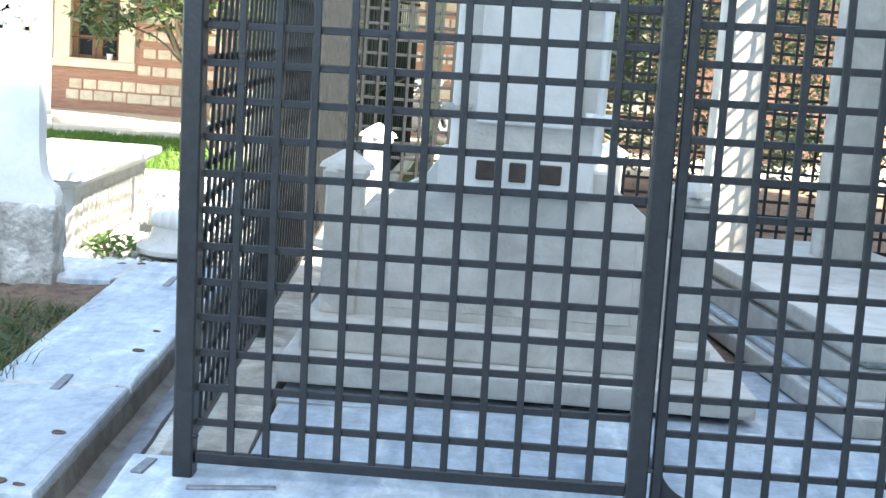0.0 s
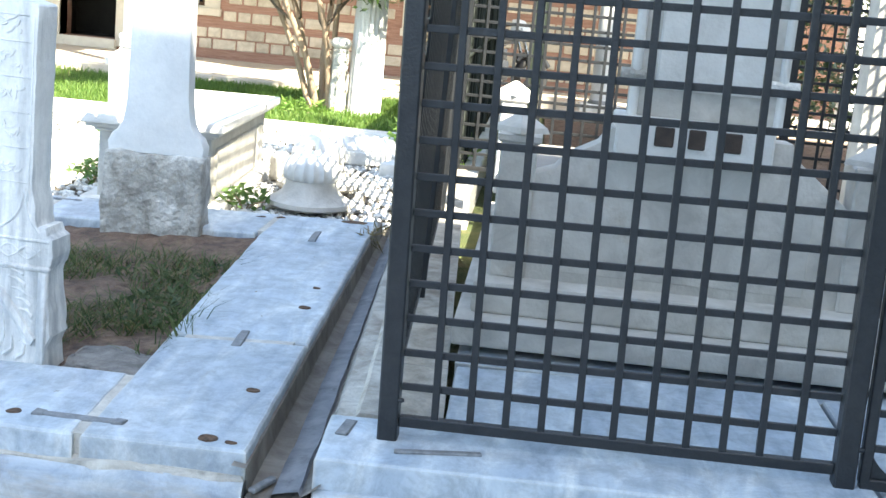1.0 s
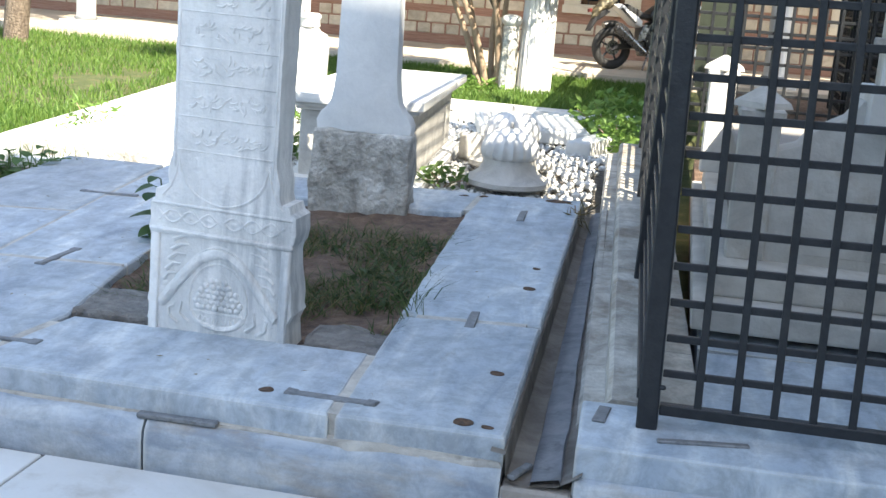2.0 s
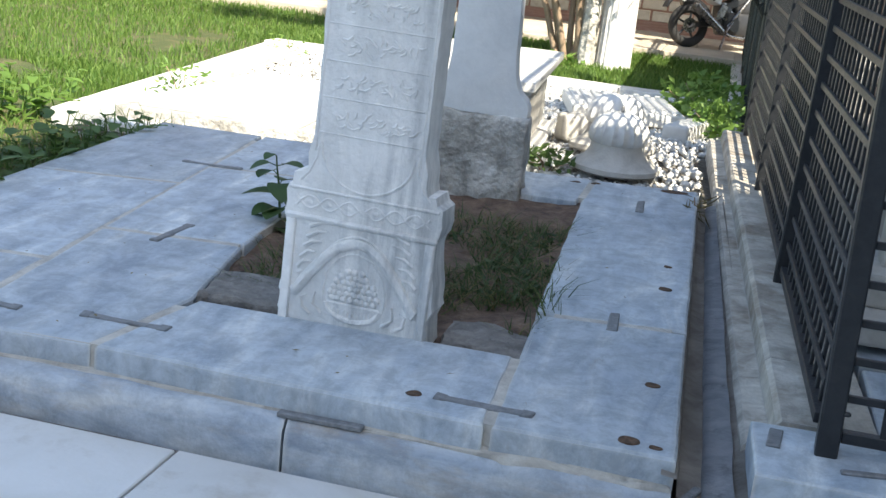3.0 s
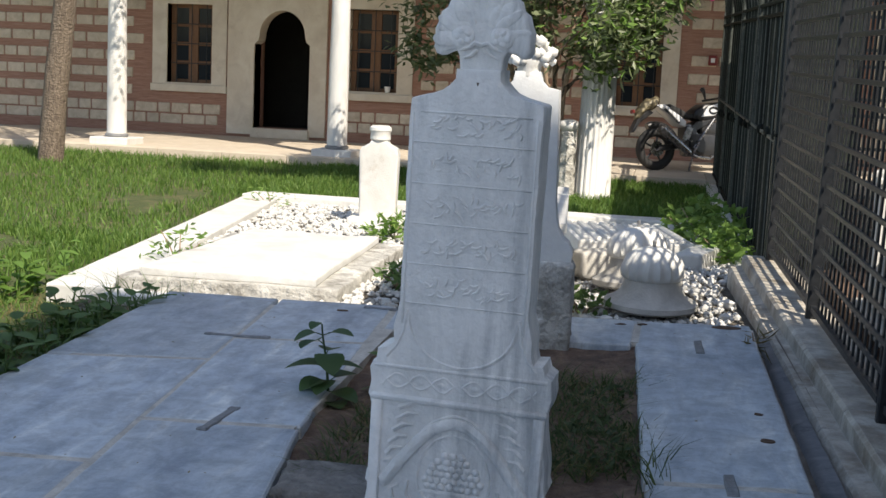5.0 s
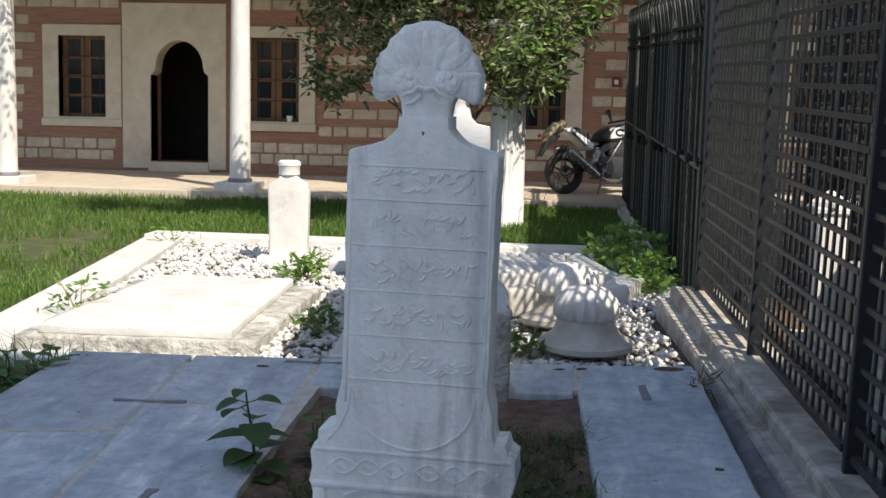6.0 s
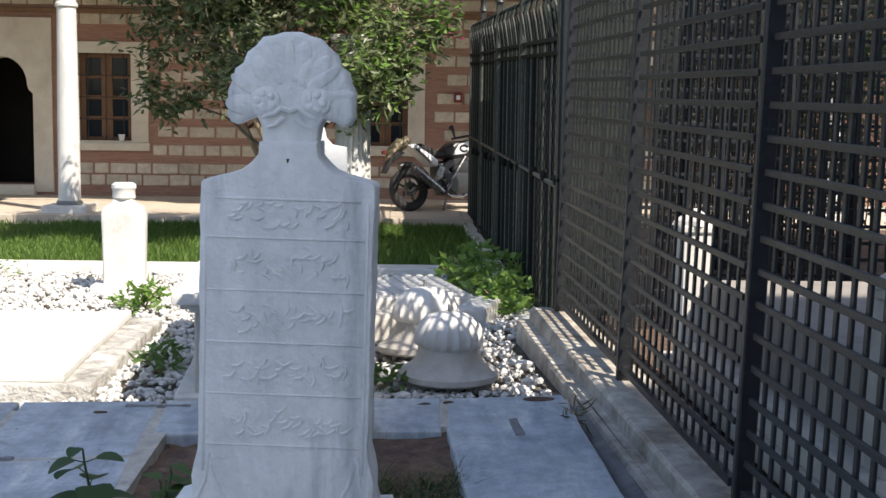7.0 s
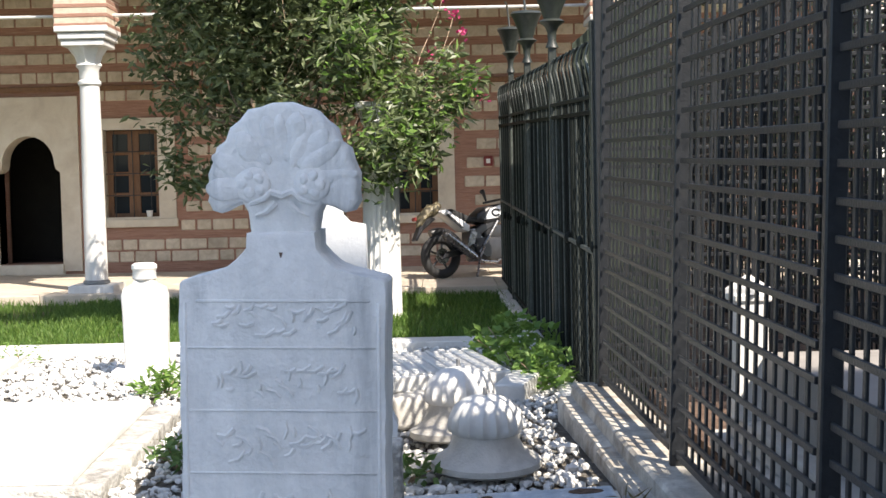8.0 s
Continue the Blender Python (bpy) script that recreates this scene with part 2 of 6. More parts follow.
BED_LEAF = leaf_material("bed_leaf", (0.035, 0.065, 0.025), (0.10, 0.14, 0.055), 0.35)
TALL_WEED = leaf_material("tall_weed_leaf", (0.05, 0.10, 0.033), (0.11, 0.18, 0.065), 0.4)
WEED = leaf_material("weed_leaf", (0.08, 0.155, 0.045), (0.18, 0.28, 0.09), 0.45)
GRASS = leaf_material("grass_blade", (0.055, 0.135, 0.018), (0.165, 0.26, 0.055), 0.4, 0.6)
DRY = leaf_material("dry_grass", (0.14, 0.12, 0.05), (0.26, 0.20, 0.09), 0.3, 0.7)
NET = leaf_material("shade_netting", (0.14, 0.165, 0.13), (0.14, 0.165, 0.13), 0.65, 0.8)
PETAL = leaf_material("pink_petal", (0.55, 0.04, 0.16), (0.7, 0.10, 0.26), 0.4)


# ---- mesh helpers ----
def link_bm(name, bm, mat, parent=None, label="", smooth=None):
    me = bpy.data.meshes.new(name)
    bmesh.ops.recalc_face_normals(bm, faces=bm.faces)
    if smooth is not None:
        for f in bm.faces:
            f.smooth = True
        for e in bm.edges:
            if len(e.link_faces) == 2 and e.calc_face_angle(0) > radians(smooth):
                e.smooth = False
    bm.to_mesh(me)
    bm.free()
    me.materials.append(mat)
    ob = new(name, me)
    if parent:
        ob.parent = parent
    return tagged(ob, label)


def part(name, bm, mat, parent, label="", smooth=None):
    return link_bm(name, bm, mat, parent, label, smooth)


def empty(name, x=0, y=0, z=0, rz=0):
    ob = new(name)
    ob.matrix_basis = pose(x, y, z, 0, 0, rz)
    ob.empty_display_size = 0.1
    return ob


def share(name, data, parent, m, label=""):
    ob = new(name, data)
    ob.parent = parent
    ob.matrix_basis = m
    return tagged(ob, label)


def numpy_mesh(name, verts, faces, mat, smooth=False):
    me = bpy.data.meshes.new(name)
    me.from_pydata(verts.tolist() if hasattr(verts, "tolist") else verts, [], faces.tolist() if hasattr(faces, "tolist") else faces)
    if smooth:
        me.polygons.foreach_set("use_smooth", [True] * len(me.polygons))
    me.materials.append(mat)
    return new(name, me)


def box(bm, x0, x1, y0, y1, z0, z1, bevel=0.0, seg=1):
    r = bmesh.ops.create_cube(bm, size=1, matrix=Matrix.Translation(((x0 + x1) / 2, (y0 + y1) / 2, (z0 + z1) / 2)) @ Matrix.Diagonal((x1 - x0, y1 - y0, z1 - z0, 1)))
    if bevel:
        es = {e for v in r["verts"] for e in v.link_edges}
        bmesh.ops.bevel(bm, geom=list(es), offset=bevel, segments=seg, affect="EDGES", profile=0.6)
    return bm


def boxed(x0, x1, y0, y1, z0, z1, bevel=0.0, seg=1):
    return box(bmesh.new(), x0, x1, y0, y1, z0, z1, bevel, seg)


def prism(bm, pts, depth, plane="xz", at=0.0, bevel=0.0, seg=1):
    """A polygon drawn in one plane, thickened by depth along the third axis from at."""
    def place(a, b, c):
        return (a, c, b) if plane == "xz" else ((a, b, c) if plane == "xy" else (c, a, b))
    low = [bm.verts.new(place(a, b, at)) for a, b in pts]
    top = [bm.verts.new(place(a, b, at + depth)) for a, b in pts]
    faces = [bm.faces.new(low), bm.faces.new(top)]
    n = len(pts)
    for i in range(n):
        faces.append(bm.faces.new((low[i], low[(i + 1) % n], top[(i + 1) % n], top[i])))
    bmesh.ops.recalc_face_normals(bm, faces=faces)
    if bevel:
        es = set(faces[0].edges) | set(faces[1].edges)
        bmesh.ops.bevel(bm, geom=list(es), offset=bevel, segments=seg, affect="EDGES", profile=0.6)
    return bm


def lathe(bm, profile, segs=24, cx=0.0, cy=0.0, flutes=0, depth=0.0, from_z=None, to_z=None, caps=True):
    """Turned form about a vertical axis; flutes press grooves into the radius between two heights."""
    rings = []
    for r, z in profile:
        ring = []
        for i in range(segs):
            a = 2 * math.pi * i / segs
            q = r
            if flutes and (from_z is None or from_z <= z <= to_z):
                q = r * (1 - depth * (0.5 - 0.5 * math.cos(a * flutes)) ** 0.7)
            ring.append(bm.verts.new((cx + q * math.cos(a), cy + q * math.sin(a), z)))
        rings.append(ring)
    for a, b in zip(rings, rings[1:]):
        for i in range(segs):
            bm.faces.new((a[i], a[(i + 1) % segs], b[(i + 1) % segs], b[i]))
    if caps:
        bm.faces.new(rings[0][::-1])
        bm.faces.new(rings[-1])
    return bm


def tube(bm, points, radius, segs=8, taper=None):
    pts = [Vector(p) for p in points]
    rings = []
    side = None
    for i, p in enumerate(pts):
        d = (pts[min(i + 1, len(pts) - 1)] - pts[max(i - 1, 0)]).normalized()
        if side is None:
            side = d.orthogonal().normalized()
        side = (side - d * side.dot(d)).normalized()
        up = d.cross(side)
        r = radius if taper is None else radius + (taper - radius) * i / (len(pts) - 1)
        rings.append([bm.verts.new(p + (side * math.cos(2 * math.pi * k / segs) + up * math.sin(2 * math.pi * k / segs)) * r) for k in range(segs)])
    for a, b in zip(rings, rings[1:]):
        for k in range(segs):
            bm.faces.new((a[k], a[(k + 1) % segs], b[(k + 1) % segs], b[k]))
    bm.faces.new(rings[0][::-1])
    bm.faces.new(rings[-1])
    return bm


def roughen(bm, amount, scale, seed=0.0):
    for v in bm.verts:
        q = v.co * scale + Vector((seed, seed * 0.7, seed * 1.3))
        v.co += noise.noise_vector(q) * amount


def tilt(x, y):
    """Height of the grave's slabs, which lean a little to the west and rise to the north."""
    return 0.028 * (x + 1.456) + 0.034 * (y - 3.4)


def gravel_level(x, y):
    """Gravel between the graves: level with the slabs' end, falling to the lawn."""
    u = min(1.0, max(0.0, (y - 6.0) / 5.4))
    return (tilt(x, 6.0) - 0.085 - 0.05 * max(0.0, x + 1.6)) * (1 - u) - 0.08 * u


def slab_piece(corners, thick, bevel=0.012, rough=0.0025, drop=0.0, lift=0.0, level=None):
    """One worn paving slab between four corners, its edge subdivided and uneven."""
    pts = []
    n = len(corners)
    mid = sum((Vector(c) for c in corners), Vector((0, 0))) / n
    corners = [Vector(c) + (mid - Vector(c)).normalized() * 0.009 for c in corners]
    for i in range(n):
        a, b = Vector(corners[i]), Vector(corners[(i + 1) % n])
        k = max(2, int((b - a).length / 0.09))
        for j in range(k):
            p = a.lerp(b, j / k)
            w = noise.noise_vector(Vector((p.x * 9, p.y * 9, 3.1))) * rough
            pts.append((p.x + w.x, p.y + w.y))
    bm = bmesh.new()
    prism(bm, pts, thick, "xy", 0.0, bevel, 3)
    for v in bm.verts:
        v.co.z += (tilt(v.co.x, v.co.y) if level is None else level) - thick - drop + lift + 0.0015 * noise.noise(Vector((v.co.x * 5, v.co.y * 5, 0)))
    return bm


def leaf_quads(points, normals_up, length, width, rng, droop=0.3, bend=True):
    """Vertices and faces of many leaves, each a folded diamond of four corners and a mid rib."""
    n = len(points)
    d = rng.normal(size=(n, 3))
    d[:, 2] = d[:, 2] * 0.5 - droop + normals_up
    d /= np.linalg.norm(d, axis=1)[:, None]
    s = np.cross(d, rng.normal(size=(n, 3)))
    s /= np.linalg.norm(s, axis=1)[:, None]
    up = np.cross(s, d)
    ln = (length * rng.uniform(0.6, 1.25, n))[:, None]
    wd = (width * rng.uniform(0.7, 1.2, n))[:, None]
    p = np.asarray(points)
    v = np.stack([p, p + d * ln * 0.5 + s * wd * 0.5, p + d * ln - up * ln * 0.12, p + d * ln * 0.5 - s * wd * 0.5], 1).reshape(-1, 3)
    i = np.arange(n)[:, None] * 4
    f = np.concatenate([i + [0, 1, 2], i + [0, 2, 3]], 0)
    return v, f


def big_leaf(bm, base, yaw, pitch, length, width):
    """One broad leaf: a heart-shaped outline folded along its rib and bent down to its tip."""
    m = Matrix.Translation(base) @ Euler((0, 0, yaw)).to_matrix().to_4x4() @ Euler((0, -pitch, 0)).to_matrix().to_4x4()
    rows = [(0.0, 0.05), (0.07, 0.55), (0.20, 0.92), (0.40, 1.0), (0.62, 0.88), (0.82, 0.56), (0.94, 0.26), (1.0, 0.03)]
    left, mid, right = [], [], []
    for u, w in rows:
        z = -0.24 * length * u * u
        mid.append(bm.verts.new(m @ Vector((u * length, 0, z))))
        left.append(bm.verts.new(m @ Vector((u * length - 0.03 * length * w, w * width / 2, z + 0.12 * width * w))))
        right.append(bm.verts.new(m @ Vector((u * length - 0.03 * length * w, -w * width / 2, z + 0.12 * width * w))))
    for i in range(len(rows) - 1):
        bm.faces.new((mid[i], mid[i + 1], left[i + 1], left[i]))
        bm.faces.new((mid[i + 1], mid[i], right[i], right[i + 1]))
    return bm


rng = np.random.default_rng(7)

# ---- ground ----
LAWN_Z = -0.06


def ground_z(x, y):
    """Lawn level: lower beside the slabs, and dug out under the graves."""
    if y < 11.5 and x > -4.5 - 0.13 * max(0.0, y - 6) and (y > 5.9 or x > -3.7):
        return -0.26
    rise = min(1.0, max(0.0, (y - 6.0) / 5.4))
    return -0.125 + 0.065 * rise + 0.018 * noise.noise(Vector((x * 0.8, y * 0.8, 0)))


def build_ground():
    nx, ny = 161, 151
    xs = np.concatenate([[-900, -200, -60], np.linspace(-20, 12, nx), [60, 200, 900]])
    ys = np.concatenate([[-900, -200, -60], np.linspace(-8, 22, ny), [60, 200, 900]])
    bm = bmesh.new()
    grid = []
    for x in xs:
        col = []
        for y in ys:
            z = LAWN_Z - 0.05
            if y < 2.75:
                z = -0.42
            elif y < 16.2:
                z = ground_z(x, y)
            col.append(bm.verts.new((x, y, z)))
        grid.append(col)
    for i in range(len(xs) - 1):
        for j in range(len(ys) - 1):
            bm.faces.new((grid[i][j], grid[i + 1][j], grid[i + 1][j + 1], grid[i][j + 1]))
    tagged(link_bm("ground", bm, LAWN, smooth=60), "patchy green lawn with bare dry earth", "ground", kind="structure")


build_ground()

# footpath of pale paving in front of the graves
path = tagged(empty("pavement"), "pale stone paving of the footpath along the graves", "pavement", kind="structure")
part("bedding", boxed(-9, 9, -3.1, 2.75, -0.44, -0.268), CEMENT, path)
tile = boxed(-0.445, 0.445, -0.295, 0.295, -0.03, 0.0, 0.004)
tile_me = bpy.data.meshes.new("paving_slab")
tile.to_mesh(tile_me)
tile.free()
tile_me.materials.append(PAVING)
for i in range(-5, 6):
    for j in range(0, 5):
        share("paving_slab", tile_me, path, pose(i * 0.9 + (0.45 if j % 2 else 0), 2.42 - j * 0.6, -0.252 + 0.002 * ((i * 7 + j * 3) % 3)))

# ---- grave slabs ----
grave = tagged(empty("grave_platform"), "raised grave platform of worn blue-grey marble slabs with lead clamps", "grave")
SLABS = [
    [(-2.58, 2.835), (-1.425, 2.745), (-1.445, 3.265), (-2.49, 3.325)],
    [(-1.417, 2.744), (-0.94, 2.728), (-0.968, 3.70), (-1.462, 3.68)],
    [(-1.464, 3.688), (-0.968, 3.708), (-1.024, 5.86), (-1.53, 5.84), (-1.543, 5.36)],
    [(-2.68, 5.40), (-1.551, 5.36), (-1.538, 5.842), (-2.72, 5.90)],
    [(-3.065, 2.835), (-2.588, 2.837), (-2.50, 3.33), (-2.60, 3.95), (-3.165, 3.93)],
    [(-3.166, 3.938), (-2.60, 3.958), (-2.68, 5.12), (-3.27, 5.09)],
    [(-3.27, 5.098), (-2.68, 5.128), (-2.728, 5.90), (-3.33, 5.93)],
    [(-4.00, 2.80), (-3.073, 2.84), (-3.13, 3.50), (-3.93, 3.49)],
    [(-3.93, 3.498), (-3.13, 3.508), (-3.23, 4.72), (-3.93, 4.66)],
    [(-3.93, 4.668), (-3.23, 4.728), (-3.338, 5.93), (-3.95, 5.98)],
]
for c in SLABS:
    part("slab", slab_piece(c, 0.105, 0.017, 0.005, lift=0.002 * noise.noise(Vector((c[0][0] * 5, c[0][1] * 3, 1)))), MARBLE, grave)
bm = bmesh.new()
prism(bm, [(-3.84, 2.855), (-2.58, 2.85), (-1.42, 2.762), (-0.96, 2.745), (-0.98, 3.25), (-3.84, 3.25)], 0.25, "xy", -0.34)
for a, b, c, d in ((-3.82, -2.62, 3.25, 5.78), (-1.40, -1.02, 3.25, 5.78), (-2.62, -1.4, 5.42, 5.78)):
    prism(bm, [(a, c), (b, c), (b, d), (a, d)], 0.25, "xy", -0.34)
for v in bm.verts:
    v.co.z += tilt(v.co.x, v.co.y) + 0.0875 * (v.co.z > -0.2)
part("joint_mortar", bm, MORTAR, grave)

# rounded lower step, in lengths
for a, b in ((-5.2, -3.42), (-3.41, -1.965), (-1.957, -0.945), (-0.752, 1.2), (1.21, 3.2)):
    ya, yb = 2.70 - 0.033 * (a + 0.93), 2.70 - 0.033 * (b + 0.93)
    pts = [(0.3, 0.0), (0.05, 0.0), (0.02, -0.008), (0.004, -0.03), (0.0, -0.06), (0.004, -0.19), (0.3, -0.19)]
    bm = bmesh.new()
    k = 14
    rings = []
    for i in range(k + 1):
        x = a + (b - a) * i / k
        y = ya + (yb - ya) * i / k
        rings.append([bm.verts.new((x, y + p + 0.004 * noise.noise(Vector((x * 6, p * 9, 2))), -0.076 + tilt(x, y) + q + 0.003 * noise.noise(Vector((x * 7, p * 9, q * 9))))) for p, q in pts])
    for r, s in zip(rings, rings[1:]):
        for i in range(len(pts)):
            bm.faces.new((r[i], r[(i + 1) % len(pts)], s[(i + 1) % len(pts)], s[i]))
    bm.faces.new(rings[0])
    bm.faces.new(rings[-1][::-1])
    tagged(link_bm("step", bm, STEP_MARBLE, smooth=50), "rounded blue-grey marble step below the graves", "step", "lower steps")

fil = bmesh.new()
prism(fil, [(-3.9, 2.80), (-2.585, 2.822), (-1.42, 2.738), (-0.95, 2.722), (-0.95, 2.90), (-3.9, 2.95)], 0.03, "xy", 0.0, 0.008, 2)
for v in fil.verts:
    v.co.z += tilt(v.co.x, v.co.y) - 0.104
bmesh.ops.subdivide_edges(fil, edges=fil.edges[:], cuts=8, use_grid_fill=True)
roughen(fil, 0.016, 9)
roughen(fil, 0.008, 31)
part("mortar_fillet", fil, MORTAR, grave)

ob = part("clamp", boxed(-0.12, 0.12, -0.014, 0.014, -0.01, 0.005, 0.003), CLAMP, grave, "dark lead clamp")
ob.matrix_basis = pose(-1.87, 2.765, tilt(-1.87, 2.77) - 0.071, 0, -1.6, -2)

# clamps let into the slabs, and drilled holes
def clamp(x, y, length, yaw, wide=0.03, ends=True):
    bm = bmesh.new()
    box(bm, -length / 2, length / 2, -wide / 2, wide / 2, -0.01, 0.0045, 0.003)
    bmesh.ops.subdivide_edges(bm, edges=bm.edges[:], cuts=2, use_grid_fill=True)
    for e in (-1, 1) if ends else ():
        box(bm, e * length / 2 - 0.017, e * length / 2 + 0.017, -wide * 0.66, wide * 0.66, -0.01, 0.006, 0.005, 2)
    roughen(bm, 0.0045, 22, x * 3)
    ob = part("clamp", bm, CLAMP, grave, "dark lead clamp")
    ob.matrix_basis = Matrix.Translation((x, y, tilt(x, y) + 0.001)) @ pose(0, 0, 0, 1.9, -1.6, 0) @ pose(0, 0, 0, 0, 0, yaw)
    return ob


def socket(x, y, w, d):
    bm = bmesh.new()
    lathe(bm, [(0.62, -0.006), (0.54, 0.0025), (0.44, 0.0028), (0.2, 0.0022)], 16)
    for v in bm.verts:
        v.co.x *= w * 0.85
        v.co.y *= d * 0.85
    roughen(bm, 0.003, 40, x)
    ob = part("socket", bm, RUST_EARTH, grave, "drilled hole filled with earth")
    ob.matrix_basis = Matrix.Translation((x, y, tilt(x, y) + 0.001)) @ pose(0, 0, 0, 1.9, -1.6, 0)


for args in ((-1.457, 2.864, 0.24, -4), (-1.207, 3.70, 0.17, 93, 0.034, False), (-1.27, 5.38, 0.22, 92, 0.034, False), (-2.59, 3.04, 0.26, -3), (-2.90, 3.98, 0.23, 85), (-3.26, 5.115, 0.27, -1, 0.022), (-3.06, 3.018, 0.24, -2), (-2.73, 5.80, 0.24, -5, 0.02)):
    clamp(*args)
for args in ((-1.068, 2.80, 0.06, 0.05), (-0.999, 2.782, 0.035, 0.022), (-1.65, 2.868, 0.05, 0.038), (-1.04, 3.20, 0.045, 0.035), (-1.07, 4.145, 0.05, 0.04), (-1.08, 4.44, 0.03, 0.025), (-3.393, 3.243, 0.075, 0.06), (-1.14, 5.78, 0.14, 0.07), (-1.62, 5.74, 0.06, 0.025), (-1.52, 5.76, 0.05, 0.025), (-2.95, 5.72, 0.06, 0.03)):
    socket(*args)
# earth bed
bm = bmesh.new()
bmesh.ops.create_grid(bm, x_segments=26, y_segments=42, size=0.5)
for v in bm.verts:
    x, y = -2.02 + v.co.x * 1.24, 4.36 + v.co.y * 2.2
    z = tilt(x, y) - 0.042 + 0.030 * noise.noise(Vector((x * 4, y * 4, 0))) + 0.012 * noise.noise(Vector((x * 19, y * 19, 0)))
    v.co = (x, y, z)
tagged(link_bm("soil_bed", bm, SOIL, smooth=70), "dry brown earth inside the grave frame", "soil", kind="stuff")
for pts, h in (([(-1.69, 3.28), (-1.42, 3.28), (-1.43, 3.50), (-1.55, 3.56), (-1.70, 3.53)], 0.03), ([(-2.50, 3.34), (-2.2, 3.33), (-2.2, 3.60), (-2.36, 3.64), (-2.53, 3.60)], 0.025)):
    bm = prism(bmesh.new(), pts, 0.06, "xy", -0.072, 0.012, 2)
    bmesh.ops.subdivide_edges(bm, edges=bm.edges[:], cuts=2, use_grid_fill=True)
    bmesh.ops.subdivide_edges(bm, edges=bm.edges[:], cuts=2, use_grid_fill=True)
    roughen(bm, 0.014, 14, h * 90)
    roughen(bm, 0.008, 40, h * 50)
    tagged(link_bm("cement_patch", bm, CEMENT, smooth=70), "rough grey cement patch beside the headstone", "cement")

# ---- drain and plinth of the railed enclosure ----
bm = bmesh.new()
lead = bmesh.new()
strip = []
k = 48
rings = []
for i in range(k + 1):
    y = 2.705 + 3.3 * i / k
    xl = -0.948 - 0.026 * (y - 2.73)
    xr = -0.735 - 0.050 * (y - 2.73)
    w = 0.006 * noise.noise(Vector((y * 5, 0, 0)))
    base = tilt(xl, y)
    g = xr - xl
    rings.append([bm.verts.new(p) for p in ((xl - 0.03, y, base - 0.03), (xl + 0.010, y, base - 0.035), (xl + 0.018, y, base - 0.105 + w), (xl + 0.28 * g, y, base - 0.115 + w), (xl + 0.5 * g, y, base - 0.11 + w), (xl + 0.70 * g, y, base - 0.105), (xl + 0.85 * g, y, base - 0.085 + w), (xr, y, base - 0.06))])
    v = 0.012 * noise.noise(Vector((y * 4, 3, 0)))
    strip.append([lead.verts.new(p) for p in ((xl + 0.37 * g + v * 0.5, y, base - 0.118), (xl + 0.40 * g + v * 0.5, y, base - 0.098 + w), (xl + 0.58 * g + v, y, base - 0.088 + w * 1.5), (xl + 0.74 * g + v, y, base - 0.082 + w), (xl + 0.78 * g + v, y, base - 0.112))])
for a, b in zip(rings, rings[1:]):
    for i in range(7):
        bm.faces.new((a[i], a[i + 1], b[i + 1], b[i]))
bmesh.ops.solidify(bm, geom=bm.faces[:], thickness=0.012)
for a, b in zip(strip, strip[1:]):
    for i in range(4):
        lead.faces.new((a[i], a[i + 1], b[i + 1], b[i]))
bmesh.ops.solidify(lead, geom=lead.faces[:], thickness=0.006)
drain = tagged(empty("gutter"), "narrow stone drain lined with a strip of grey lead", "gutter", kind="structure")
part("channel", bm, DRAIN_STONE, drain, smooth=40)
part("end_stone", boxed(-0.942, -0.757, 2.69, 3.0, -0.34, -0.128, 0.008), DRAIN_STONE, drain)
ob = part("clamp", boxed(-0.012, 0.012, -0.055, 0.055, -0.01, 0.004, 0.003), CLAMP, drain, "dark lead clamp")
ob.matrix_basis = pose(-0.90, 2.76, -0.104, 0, 0, -20)
part("lead_strip", lead, LEAD, drain, "dented grey lead strip", smooth=60)

plinth = tagged(empty("plinth"), "low stone plinth under the iron railing", "plinth", kind="structure")


def plinth_top(y):
    return 0.020 + 0.029 * (y - 2.9)


for a, b in ((3.06, 3.55), (3.556, 4.55), (4.556, 5.45), (5.456, 6.70), (6.706, 7.88)):
    bm = bmesh.new()
    k = 10
    rings = []
    for i in range(k + 1):
        y = a + (b - a) * i / k
        xl = -0.765 - 0.053 * (y - 2.73)
        t = plinth_top(y)
        prof = [(xl, -0.34), (xl, t - 0.095), (xl + 0.012, t - 0.078), (xl + 0.075, t - 0.072), (xl + 0.08, t - 0.014), (xl + 0.094, t), (xl + 0.34, t), (xl + 0.34, -0.34)]
        rings.append([bm.verts.new((x + 0.003 * noise.noise(Vector((x * 8, y * 8, z * 8))), y, z + 0.003 * noise.noise(Vector((x * 9, y * 9, 5))))) for x, z in prof])
    for r, s in zip(rings, rings[1:]):
        for i in range(8):
            bm.faces.new((r[i], r[(i + 1) % 8], s[(i + 1) % 8], s[i]))
    bm.faces.new(rings[0])
    bm.faces.new(rings[-1][::-1])
    part("kerb_stone", bm, PLINTH, plinth, smooth=35)
part("front_sill", slab_piece([(-0.765, 2.72), (0.75, 2.655), (0.75, 3.6), (-0.448, 3.6), (-0.448, 3.052), (-0.78, 3.052)], 0.16, lift=0.006), MARBLE, plinth)
part("front_sill", slab_piece([(0.757, 2.655), (3.0, 2.58), (3.0, 3.6), (0.757, 3.6)], 0.16, lift=-0.008), MARBLE, plinth)
ob = part("clamp", boxed(-0.12, 0.12, -0.012, 0.012, -0.004, 0.006, 0.003), CLAMP, plinth, "dark lead clamp")
